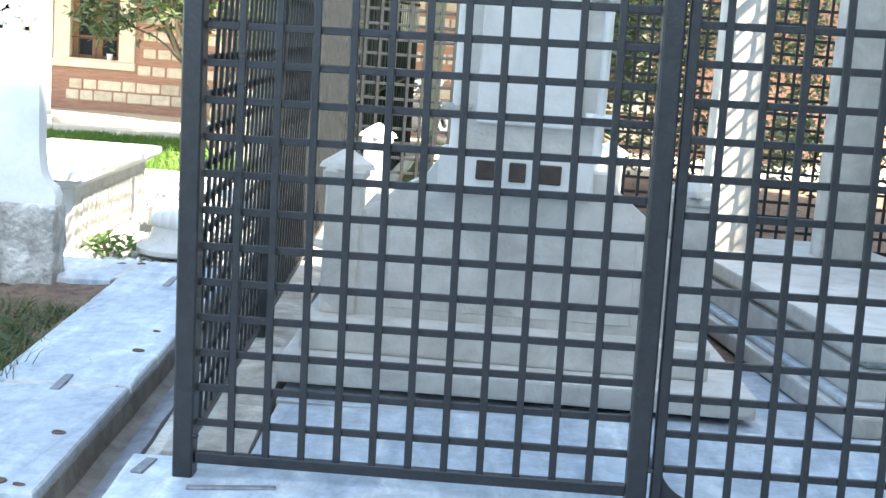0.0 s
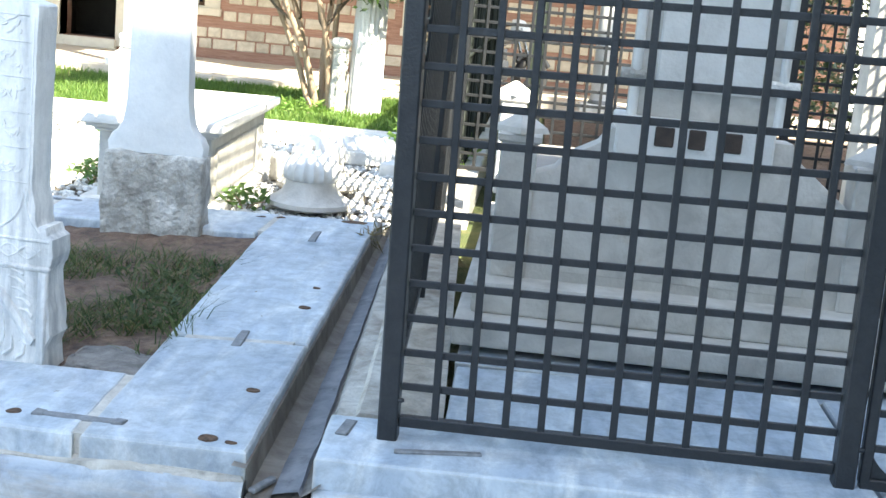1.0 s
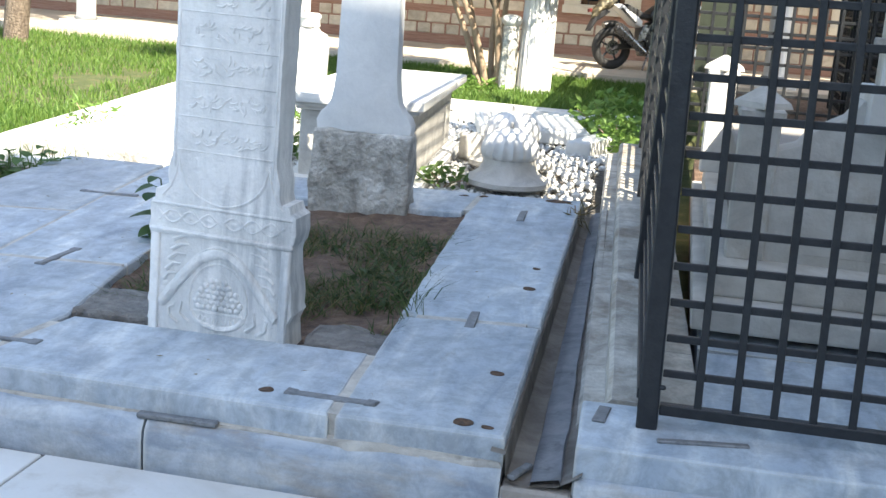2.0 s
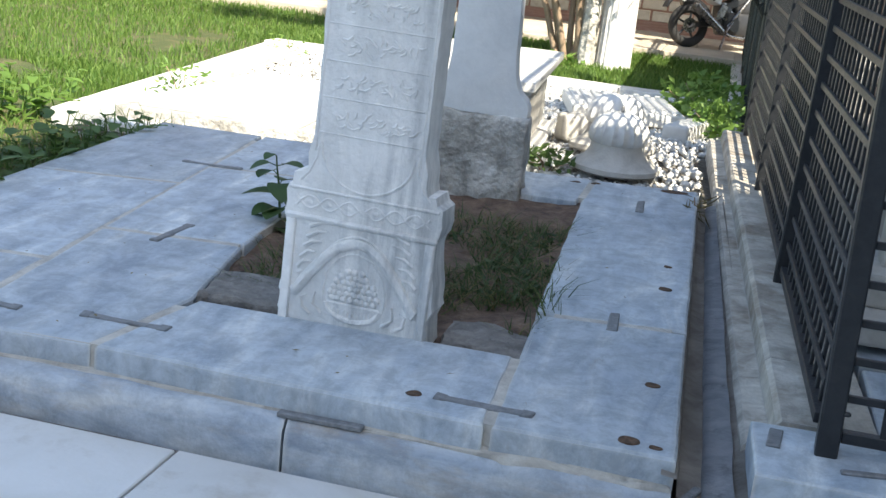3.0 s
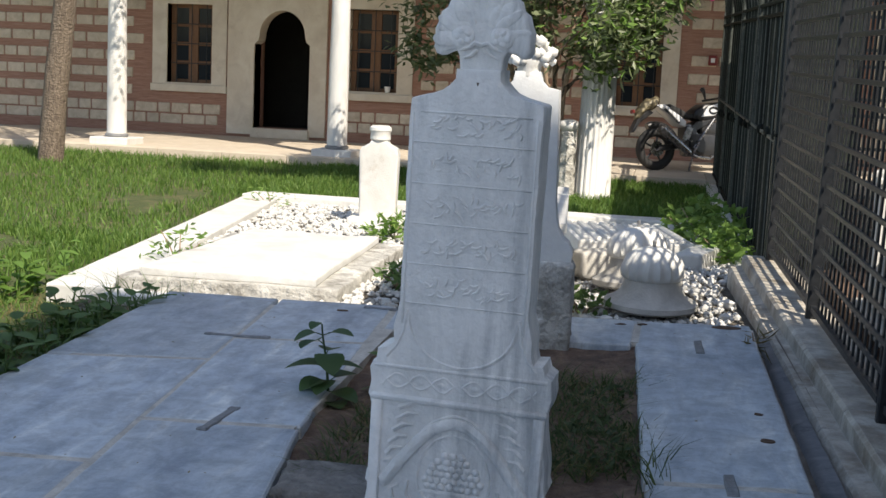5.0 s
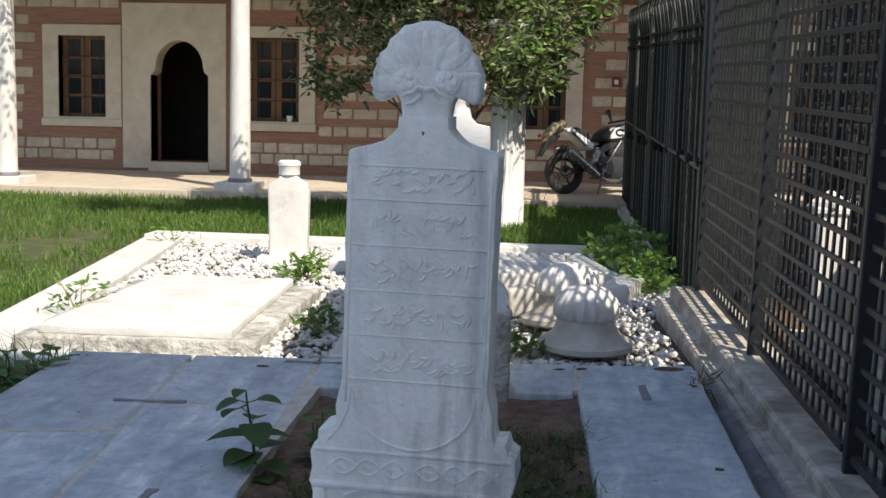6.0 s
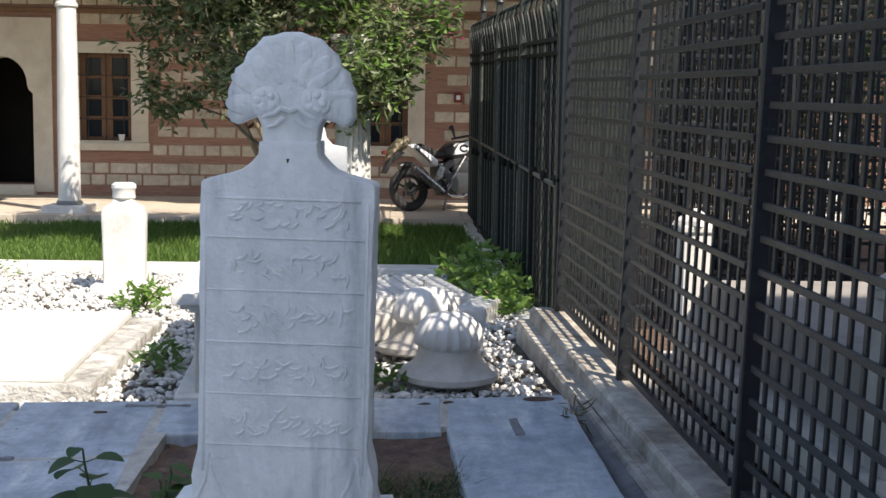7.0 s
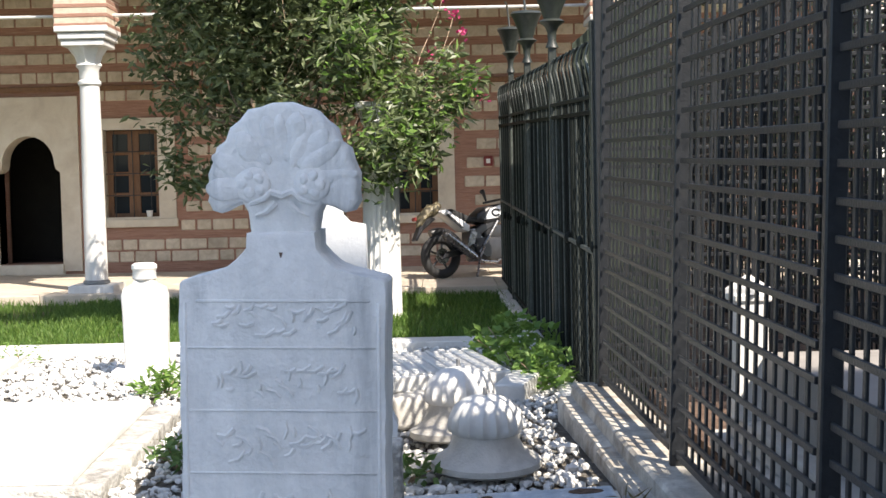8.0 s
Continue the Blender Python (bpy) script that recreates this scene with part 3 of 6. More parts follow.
ob.matrix_basis = pose(-0.437, 2.828, tilt(-0.437, 2.83) + 0.006, 0, -1.6, 8)
ob = part("clamp", boxed(-0.06, 0.06, -0.018, 0.018, -0.004, 0.006, 0.003), CLAMP, plinth, "dark lead clamp")
ob.matrix_basis = pose(-0.71, 2.955, tilt(-0.71, 2.955) + 0.006, 0, 0, 84)
part("court_floor", boxed(-0.45, 3.4, 3.607, 4.6, -0.3, 0.045), MARBLE, plinth)
# rear floor takes the dark soil colour in place of shade on it
part("court_floor", boxed(-0.45, 3.4, 4.607, 8.4, -0.3, 0.035), SOIL, plinth)
part("court_floor", boxed(-0.15, 9.4, 8.41, 16.0, -0.3, -0.02), SOIL, plinth)

# ---- railing with a square grid ----
CELL = 0.0985
RAIL_TOP = 2.75
BAR = 0.0205


def bar_mesh(name, length, w, d):
    bm = boxed(-w / 2, w / 2, -d / 2, d / 2, 0, length, 0.002)
    me = bpy.data.meshes.new(name)
    bm.to_mesh(me)
    bm.free()
    me.materials.append(IRON)
    return me


def grid_panel(name, width, bottom, top, columns, label, group, posts=(True, False), gusset=False, mat_bar=BAR, deep=0.013, post=0.028):
    """A railing panel along its own x, from 0 to width, with its posts, frame and crossing flats."""
    pan = tagged(empty(name), label, "railing", group)
    up = bar_mesh("upright_bar", top - bottom, mat_bar, deep)
    across = bar_mesh("cross_bar", width, mat_bar, 0.012)
    rail = bar_mesh("rail", width, 0.03, 0.03)
    step = width / (columns + 1)
    for i in range(1, columns + 1):
        share("upright_bar", up, pan, pose(i * step, -0.006, bottom))
    n = int((top - bottom) / CELL)
    for j in range(1, n + 1):
        share("cross_bar", across, pan, pose(0, 0.005, bottom + j * CELL, 0, 90, 0))
    for z in (bottom, top):
        share("rail", rail, pan, pose(0, 0, z, 0, 90, 0))
    for flag, x in zip(posts, (-0.03, width + 0.03)):
        if flag:
            part("post", boxed(x - post, x + post, -0.03, 0.03, -0.003, top + 0.06, 0.005), IRON, pan)
            bm = bmesh.new()
            lathe(bm, [(0.007, -0.012), (0.007, 0.004), (0.004, 0.009)], 8)
            b = part("bolt", bm, IRON, pan)
            b.matrix_basis = pose(x + 0.033, -0.02, 0.12, 0, 90, 0)
    if gusset:
        pts = [(0.012, bottom + 0.01), (0.14, bottom + 0.01)] + [(0.14 - 0.128 * math.sin(a), bottom + 0.138 - 0.128 * math.cos(a)) for a in np.linspace(0.1, 1.5, 9)]
        part("gusset", prism(bmesh.new(), pts, 0.008, "xz", -0.004), IRON, pan)
    return pan


front = grid_panel("iron_railing", 1.184, 0.055, RAIL_TOP, 11, "black painted iron railing panel with a square grid", "enclosure railings", (True, True))
front.matrix_basis = pose(-0.556, 2.915, 0.012, 0, -1.15, -2.2)
gate = grid_panel("iron_gate", 1.3, 0.03, RAIL_TOP, 12, "black iron gate leaf with a square grid", "enclosure railings", (False, True), True)
gate.matrix_basis = pose(0.700, 2.865, 0.03, 0, -1.15, -2.2)
part("frame_stile", boxed(-0.004, 0.026, -0.016, 0.016, 0.03, RAIL_TOP, 0.004), IRON, gate)
SIDE = [(2.96, 4.42, 14), (4.48, 6.08, 15), (6.14, 7.76, 15)]
for a, b, columns in SIDE:
    side = grid_panel("iron_railing", b - a - 0.06, 0.055, RAIL_TOP, columns, "black painted iron railing panel beside the grave plinth", "enclosure railings", (False, True), mat_bar=0.022, deep=0.010, post=0.016)
    side.matrix_basis = pose(-0.608 - 0.040 * (a - 2.96), a + 0.03, plinth_top(a), 1.2, -1.7, 92.3)
back = grid_panel("iron_railing", 2.1, 0.055, RAIL_TOP, 20, "sunlit iron railing panel at the back of the enclosure", "enclosure railings", (True, True))
back.matrix_basis = pose(-0.75, 7.84, 0.12)
back = copy_thing(back, pose(1.41, 7.84, 0.12))
cross = grid_panel("iron_railing", 1.5, 0.055, RAIL_TOP, 15, "dark iron railing panel between two enclosures", "enclosure railings", (True, True))
cross.matrix_basis = pose(2.05, 4.9, 0.04, 0, 0, 68)
cross = copy_thing(cross, pose(2.62, 6.35, 0.04, 0, 0, 68))
for y in (7.95, 9.55, 11.15, 12.75):
    inner = copy_thing(cross, pose(0.95 + 0.02 * (y - 7.95), y, 0.02, 0, 0, 88))

# ---- carved headstone ----
def mirrored(right):
    return right + [(-x, z) for x, z in reversed(right)]


def worn_outline(out, step, low, high, split):
    pts = []
    for i, a in enumerate(out):
        b = out[(i + 1) % len(out)]
        k = max(1, int(math.dist(a, b) / step))
        for j in range(k):
            u = j / k
            x, z = a[0] + (b[0] - a[0]) * u, a[1] + (b[1] - a[1]) * u
            w = noise.noise_vector(Vector((x * 22, z * 22, 1.7))) * (low if z < split else high)
            pts.append((x + w.x, z + w.y))
    return pts


def add_lump(bm, x, y, z, r, sy=0.6, sx=1.0, sz=1.0, sub=2, turn=0.0):
    bmesh.ops.create_icosphere(bm, subdivisions=sub, radius=r, matrix=Matrix.Translation((x, y, z)) @ Euler((0, turn, 0)).to_matrix().to_4x4() @ Matrix.Diagonal((sx, sy, sz, 1)))


def carved_headstone():
    h = empty("headstone")
    tagged(h, "tall carved white marble headstone with fruit bowl relief and fan-shaped top", "headstone")
    f = -0.065
    body = [(0.242, -0.08), (0.243, 0.14), (0.237, 0.18), (0.240, 0.24), (0.243, 0.312), (0.250, 0.322), (0.252, 0.385), (0.247, 0.408), (0.229, 0.416), (0.228, 0.438), (0.206, 0.446),
            (0.191, 0.468), (0.178, 0.505), (0.166, 0.56), (0.165, 0.80), (0.167, 1.08), (0.165, 1.114), (0.160, 1.120), (0.107, 1.134), (0.086, 1.143), (0.070, 1.157), (0.056, 1.174), (0.055, 1.20)]
    body = [(x * (1.06 if z > 0.49 else 1.0), z) for x, z in body]
    s = bmesh.new()
    prism(s, worn_outline(mirrored(body), 0.022, 0.018, 0.003, 0.47), 0.13, "xz", -0.065, 0.009, 2)
    roughen(s, 0.0016, 35)
    part("shaft", s, HEAD_MARBLE, h, smooth=38)
    # frame of the lower panel, garland and shelf moulding
    s = bmesh.new()
    for x in (-0.222, 0.222):
        box(s, x - 0.016, x + 0.016, f - 0.009, f + 0.02, -0.04, 0.305, 0.005)
    box(s, -0.243, 0.243, f - 0.011, f + 0.02, 0.304, 0.322, 0.006)
    box(s, -0.238, 0.238, f - 0.004, f + 0.02, 0.396, 0.406, 0.003)
    arch = [(0.198 * math.cos(a), f + 0.004, 0.075 + 0.185 * math.sin(a) ** 2.6) for a in np.linspace(0, math.pi, 31)]
    tube(s, arch, 0.019, 8)
    tube(s, [(x * 0.98, f - 0.001, z + 0.021) for x, y, z in arch], 0.005, 6)
    tube(s, [(0.10 * math.cos(a), f + 0.001, 0.10 + 0.125 * math.sin(a)) for a in np.linspace(-0.5, math.pi + 0.5, 25)], 0.005, 6)
    for sgn in (-1, 1):
        for k in range(5):
            z0 = 0.125 + 0.033 * k
            tube(s, [(sgn * (0.19 - 0.008 * k), f, z0 + 0.03), (sgn * (0.172 - 0.013 * k), f - 0.003, z0 + 0.05), (sgn * (0.148 - 0.014 * k), f, z0 + 0.052)], 0.008, 6, 0.004)
            add_lump(s, sgn * (0.186 - 0.012 * k), f + 0.002, z0 + 0.012, 0.012, 0.5, 1.5, 0.8, 1, sgn * 0.6)
        for ph in (0, math.pi):
            tube(s, [(sgn * (0.012 + 0.0065 * i), f + 0.001, 0.360 + 0.020 * math.sin(0.33 * i + ph)) for i in range(32)], 0.0045, 6)
        for cx in (0.045, 0.106, 0.168):
            add_lump(s, sgn * cx, f + 0.001, 0.360, 0.009, 0.4, 1.5, sub=1)
        tube(s, [(sgn * 0.205, f + 0.002, 0.425), (sgn * 0.18, f + 0.002, 0.455), (sgn * 0.16, f + 0.002, 0.50), (sgn * 0.152, f + 0.002, 0.56)], 0.006, 6)
        tube(s, [(sgn * 0.148 * math.sin(a), f, 0.548 - 0.135 * math.cos(a)) for a in np.linspace(0, 1.57, 12)], 0.0045, 6)
    roughen(s, 0.003, 40)
    part("panel_relief", s, HEAD_MARBLE, h, smooth=45)
    s = bmesh.new()
    bowl = [(0.088 * math.cos(a), f + 0.002, 0.062 - 0.05 * math.sin(a)) for a in np.linspace(0, math.pi, 13)]
    tube(s, bowl, 0.010, 6)
    tube(s, [(-0.085, f + 0.002, 0.062), (0.085, f + 0.002, 0.062)], 0.007, 6)
    for i in range(9):
        add_lump(s, (i - 4) * 0.015, f + 0.001, 0.034 + 0.0007 * (i - 4) ** 2, 0.008, 0.5, 0.7, 1.5, 1)
    for j, row in enumerate((8, 9, 8, 7, 5, 3)):
        for i in range(row):
            add_lump(s, (i - (row - 1) / 2) * 0.0195 + 0.004 * math.sin(i * 5 + j), f + 0.001, 0.080 + 0.0175 * j, 0.0115, 0.8, sub=2)
    for sgn in (-1, 1):
        tube(s, [(sgn * 0.10, f, 0.02), (sgn * 0.13, f - 0.002, 0.045), (sgn * 0.125, f, 0.085)], 0.008, 6, 0.004)
        tube(s, [(sgn * 0.135, f, 0.01), (sgn * 0.165, f - 0.002, 0.03), (sgn * 0.17, f, 0.06), (sgn * 0.15, f, 0.07)], 0.007, 6, 0.004)
    roughen(s, 0.002, 40)
    part("fruit_bowl", s, HEAD_MARBLE, h, smooth=60)
    # thin ridges between the lines, and worn low bars where script was carved
    s = bmesh.new()
    bars = random.Random(4)
    for sgn in (-1, 1):
        box(s, sgn * 0.164 - 0.003, sgn * 0.164 + 0.003, f - 0.002, f + 0.01, 0.52, 1.082, 0.0015)
    box(s, -0.145, 0.150, f - 0.0025, f + 0.01, 1.082, 1.088, 0.002)
    for j in range(5):
        z = 1.006 - 0.107 * j
        box(s, -0.160, 0.160, f - 0.0025, f + 0.01, z - 0.0022, z + 0.0022, 0.0015)
        for k in range(26):
            x = 0.125 - 0.0095 * k + bars.uniform(-0.006, 0.006)
            zc = z + 0.050 + bars.uniform(-0.026, 0.024)
            a = bars.choice((0.2, 0.5, 0.9, 1.5, 2.4)) + bars.uniform(-0.2, 0.2)
            w = bars.uniform(0.007, 0.019)
            dx, dz = w * math.cos(a), w * math.sin(a) * 0.8
            tube(s, [(x - dx, f + 0.0005, zc - dz), (x + 0.3 * dz, f - 0.001, zc - 0.3 * dx), (x + dx, f + 0.0005, zc + dz)], 0.0038, 6)
    part("inscription", s, HEAD_MARBLE, h, "worn low relief bars in framed lines", smooth=50)
    # neck and open fan of petals
    s = bmesh.new()
    crest = [(0.0545, 1.175), (0.054, 1.20), (0.058, 1.232), (0.066, 1.247), (0.086, 1.241), (0.102, 1.232), (0.115, 1.236)]
    edge = [(0.115, 1.236), (0.123, 1.268), (0.114, 1.315), (0.094, 1.345), (0.070, 1.377), (0.036, 1.397)]
    for (xa, za), (xb, zb) in zip(edge, edge[1:]):
        mx, mz = (xa + xb) / 2, (za + zb) / 2
        ln = math.hypot(mx, mz - 1.26)
        crest += [(mx + 0.006 * mx / ln, mz + 0.006 * (mz - 1.26) / ln), (xb, zb)]
    crest += [(0.016, 1.404)]
    prism(s, [(x * 1.03, z + 0.09 * max(0.0, z - 1.24)) for x, z in mirrored(crest)], 0.080, "xz", -0.042, 0.013, 3)
    roughen(s, 0.0022, 28)
    top = part("crest", s, HEAD_MARBLE, h, "fan of carved petals on a short neck", smooth=55)
    for i in range(15):
        a = 0.02 + (math.pi - 0.04) * i / 14
        r = 0.080 + 0.006 * math.sin(i * 2.3)
        s = bmesh.new()
        add_lump(s, r * 1.05 * math.cos(a), -0.041, 1.270 + 1.08 * r * math.sin(a), 0.044, 0.085, 1.0, 0.36 + 0.06 * math.cos(i * 3.1), 3, -a)
        roughen(s, 0.006, 24, i)
        part("petal", s, HEAD_MARBLE, top, smooth=80)
    for sgn in (-1, 1):
        s = bmesh.new()
        add_lump(s, sgn * 0.050, -0.042, 1.280, 0.032, 0.24, 1.0, 0.95, 3)
        for k in range(5):
            b = k * 1.2566
            add_lump(s, sgn * (0.050 + 0.015 * math.cos(b)), -0.0475, 1.280 + 0.015 * math.sin(b), 0.009, 0.5, sub=2)
        roughen(s, 0.003, 35)
        part("pod", s, HEAD_MARBLE, top, smooth=80)
    s = bmesh.new()
    for sgn in (-1, 1):
        tube(s, [(0.0, -0.046, 1.262), (sgn * 0.018, -0.05, 1.268), (sgn * 0.03, -0.049, 1.256), (sgn * 0.055, -0.042, 1.247)], 0.0065, 6, 0.004)
        tube(s, [(sgn * 0.01, -0.044, 1.25), (sgn * 0.026, -0.046, 1.235), (sgn * 0.045, -0.042, 1.228)], 0.006, 6, 0.003)
    roughen(s, 0.0022, 28)
    part("leaf_relief", s, HEAD_MARBLE, top, smooth=55)
    part("socket", tube(bmesh.new(), [(0.0005, f + 0.004, 1.158), (0.0005, f + 0.003, 1.167)], 0.0042, 8), SOIL, h, "small dark drill hole")
    h.matrix_basis = pose(-1.963, 3.345, -0.010, 1.0, 1.1, -3)


carved_headstone()


def footstone():
    base = empty("headstone", -2.07, 5.40, 0.045, 2)
    tagged(base, "plain white marble headstone on a worn grey stone block", "headstone")
    b = bmesh.new()
    box(b, -0.245, 0.245, -0.09, 0.10, -0.15, 0.355, 0.014, 2)
    bmesh.ops.subdivide_edges(b, edges=b.edges[:], cuts=7, use_grid_fill=True)
    roughen(b, 0.014, 9)
    roughen(b, 0.010, 26)
    part("foot_block", b, WORN_STONE, base, "rough weathered grey stone block", smooth=60)
    right = [(0.23, 0.352), (0.235, 0.40), (0.215, 0.44), (0.19, 0.46), (0.168, 0.50), (0.158, 0.55), (0.150, 0.62), (0.140, 1.085), (0.138, 1.095), (0.085, 1.105), (0.062, 1.13), (0.055, 1.17)]
    s = bmesh.new()
    prism(s, right + [(-x, z) for x, z in reversed(right)], 0.115, "xz", -0.05, 0.007, 2)
    part("shaft", s, PLAIN_MARBLE, base, smooth=38)
    h = bmesh.new()
    lathe(h, [(0.050, 1.15), (0.052, 1.19), (0.066, 1.21), (0.06, 1.24), (0.035, 1.26)], 12)
    r = random.Random(3)
    for i in range(34):
        a, z = r.uniform(0, 6.28), r.uniform(1.19, 1.315)
        rad = 0.095 * (1 - max(0, (z - 1.25) / 0.10))
        add_lump(h, rad * math.cos(a) * 1.05, rad * 0.55 * math.sin(a), z, r.uniform(0.014, 0.028), 0.9, sub=1)
    roughen(h, 0.004, 30)
    part("bouquet", h, WHITE_MARBLE, base, "carved flower bouquet", smooth=50)


footstone()

# ---- arcaded building ----
WALL_Y = 20.24
WALL_TOP = 5.6
OPEN = [(-10.23, -9.40, 0.94, 2.30), (-6.93, -6.08, 0.93, 2.31), (-2.40, -1.67, 0.90, 2.27), (1.9, 2.7, 0.88, 2.25)]
DOOR = (-8.62, -7.62, 0.22, 2.26)


def build_facade():
    wall = tagged(empty("wall_north"), "striped wall of red brick bands and cut stone courses", "wall", kind="structure")
    xs = sorted({-20.0, 9.0, DOOR[0], DOOR[1]} | {v for o in OPEN for v in o[:2]})
    bm = bmesh.new()
    for a, b in zip(xs, xs[1:]):
        hole = [o for o in OPEN + [DOOR] if abs(o[0] - a) < 1e-6]
        if hole:
            box(bm, a, b, WALL_Y, WALL_Y + 0.5, -0.3, hole[0][2])
            box(bm, a, b, WALL_Y, WALL_Y + 0.5, hole[0][3] + (0.0 if hole[0] is not DOOR else 0.02), WALL_TOP)
        else:
            box(bm, a, b, WALL_Y, WALL_Y + 0.5, -0.3, WALL_TOP)
    part("brickwork", bm, BRICK_BAND, wall)
    keep_out = [(o[0] - 0.29, o[1] + 0.29, o[2] - 0.18, o[3] + 0.20) for o in OPEN] + [(-9.10, -7.32, 0, 2.85)]
    blocks = []
    for w in (0.22, 0.31, 0.40):
        b = boxed(-w / 2, w / 2, -0.018, 0.03, -0.083, 0.083, 0.012)
        roughen(b, 0.010, 14, w)
        me = bpy.data.meshes.new("stone_block")
        b.to_mesh(me)
        b.free()
        me.materials.append(BLOCK)
        blocks.append((w, me))
    r = random.Random(11)
    rest = bmesh.new()
    count = 0
    row = 0
    z = 0.30
    while z < 4.6:
        x = -16.0 + r.uniform(0, 0.3)
        while x < 3.4:
            w, me = r.choice(blocks)
            inside = any(k[0] - 0.02 < x + w and x < k[1] + 0.02 and k[2] - 0.07 < z < k[3] + 0.07 for k in keep_out)
            if not inside:
                if count < 300 and -11.2 < x < 0.0 and z < 3.1:
                    share("stone_block", me, wall, pose(x + w / 2, WALL_Y, z, 0, r.uniform(-0.6, 0.6), 0))
                    count += 1
                else:
                    box(rest, x, x + w, WALL_Y - 0.018, WALL_Y + 0.02, z - 0.083, z + 0.083, 0.01)
            x += w + 0.022 + r.uniform(0, 0.012)
        row += 1
        # single and double stone courses alternate between the brick bands
        z += 0.19 if row == 1 else 0.295
    tagged(part("far_blocks", rest, BLOCK, wall), kind="stuff")
    # smooth stone surround of the doorway with a cusped arch
    cx = (DOOR[0] + DOOR[1]) / 2
    hw = (DOOR[1] - DOOR[0]) / 2
    arch = [(cx + hw, 1.62), (cx + hw, 1.66), (cx + hw - 0.07, 1.72), (cx + hw - 0.09, 1.80)]
    arch += [(cx + (hw - 0.09) * math.cos(a), 1.80 + 0.44 * math.sin(a)) for a in np.linspace(0.12, math.pi - 0.12, 17)]
    arch += [(cx - hw + 0.09, 1.80), (cx - hw + 0.07, 1.72), (cx - hw, 1.66), (cx - hw, 1.62)]
    s = bmesh.new()
    pts = [(-7.32, 0.10), (-7.32, 2.85), (-9.10, 2.85), (-9.10, 0.10), (cx - hw, 0.10)] + arch[::-1] + [(cx + hw, 0.10)]
    prism(s, pts, 0.36, "xz", WALL_Y - 0.045)
    part("door_surround", s, SURROUND, wall, "pale stone door surround with a cusped arch")
    part("threshold", boxed(cx - hw - 0.02, cx + hw + 0.02, WALL_Y - 0.12, WALL_Y + 0.3, 0.05, 0.215, 0.01), SURROUND, wall)
    part("cornice", boxed(-20, 9, WALL_Y - 0.05, WALL_Y, 2.93, 3.01, 0.01), WOOD, wall, "dark timber tie band")


build_facade()
# inner walls and floor coloured near-black in place of the room's shade
tagged(link_bm("interior_wall", boxed(-20, 9, 22.4, 22.6, -0.3, 5.6), DARK), "near-black wall standing in for the shade behind the doorway", "wall", kind="structure")
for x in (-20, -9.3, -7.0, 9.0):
    tagged(link_bm("interior_wall", boxed(x, x + 0.12, 20.76, 22.4, -0.3, 5.6), DARK), "near-black side wall standing in for the room's shade", "wall", kind="structure")
tagged(link_bm("interior_floor", boxed(-20, 9, 20.76, 22.4, 0.05, 0.19), DARK), "near-black floor standing in for the room's shade", "floor", kind="structure")


def build_window(i, o):
    x0, x1, z0, z1 = o
    win = tagged(empty("window_%d" % i), "stone-framed window with brown wooden sashes and iron bars", "window", kind="structure")
    fr = bmesh.new()
    prism(fr, [(x0 - 0.27, z0 - 0.16), (x1 + 0.27, z0 - 0.16), (x1 + 0.27, z1 + 0.18), (x0 - 0.27, z1 + 0.18), (x0 - 0.27, z0 - 0.161), (x0, z0 - 0.001), (x0, z1), (x1, z1), (x1, z0), (x0, z0)], 0.34, "xz", WALL_Y - 0.03)
    part("window_frame", fr, SURROUND, win)
    part("window_sill", boxed(x0 - 0.29, x1 + 0.29, WALL_Y - 0.07, WALL_Y + 0.1, z0 - 0.16, z0 - 0.03, 0.008), SURROUND, win)
    y = WALL_Y + 0.16
    w = (x1 - x0)
    for k in range(2):
        a, b = x0 + k * w / 2, x0 + (k + 1) * w / 2
        sash = bmesh.new()
        for p, q in ((a, a + 0.09), (b - 0.09, b)):
            box(sash, p, q, y, y + 0.06, z0, z1, 0.004)
        for z in np.linspace(z0, z1 - 0.06, 5):
            box(sash, a + 0.09, b - 0.09, y + 0.004, y + 0.056, z, z + 0.06, 0.004)
        part("sash", sash, WOOD, win)
        for j in range(4):
            z = z0 + 0.06 + (z1 - z0 - 0.06) / 4 * j
            p = part("pane", boxed(a + 0.09, b - 0.09, y + 0.025, y + 0.031, z, z + (z1 - z0) / 4 - 0.07), GLASS, win)
            p.visible_shadow = False
    for k in (1, 3, 5):
        part("iron_bar", tube(bmesh.new(), [(x0 + w * k / 6, WALL_Y + 0.08, z0), (x0 + w * k / 6, WALL_Y + 0.08, z1)], 0.008, 6), IRON, win)
    for k in range(1, 4):
        z = z0 + (z1 - z0) * k / 4
        part("iron_bar", tube(bmesh.new(), [(x0, WALL_Y + 0.08, z), (x1, WALL_Y + 0.08, z)], 0.008, 6), IRON, win)


for i, o in enumerate(OPEN):
    build_window(i + 1, o)

# raised walkway and arcade
walk_floor = tagged(empty("walkway"), "beige stone walkway in front of the building", "walkway", kind="structure")
part("bed", boxed(-20, 9, 16.2, 20.24, -0.35, 0.028), MORTAR, walk_floor)
for i in range(-14, 8):
    part("edge_stone", boxed(i * 0.95, i * 0.95 + 0.943, 16.1, 16.5, -0.3, 0.05, 0.008), WALKWAY, walk_floor)
wt = boxed(0, 0.943, 0, 0.927, -0.02, 0.05, 0.005)
wt_me = bpy.data.meshes.new("floor_slab")
wt.to_mesh(wt_me)
wt.free()
wt_me.materials.append(WALKWAY)
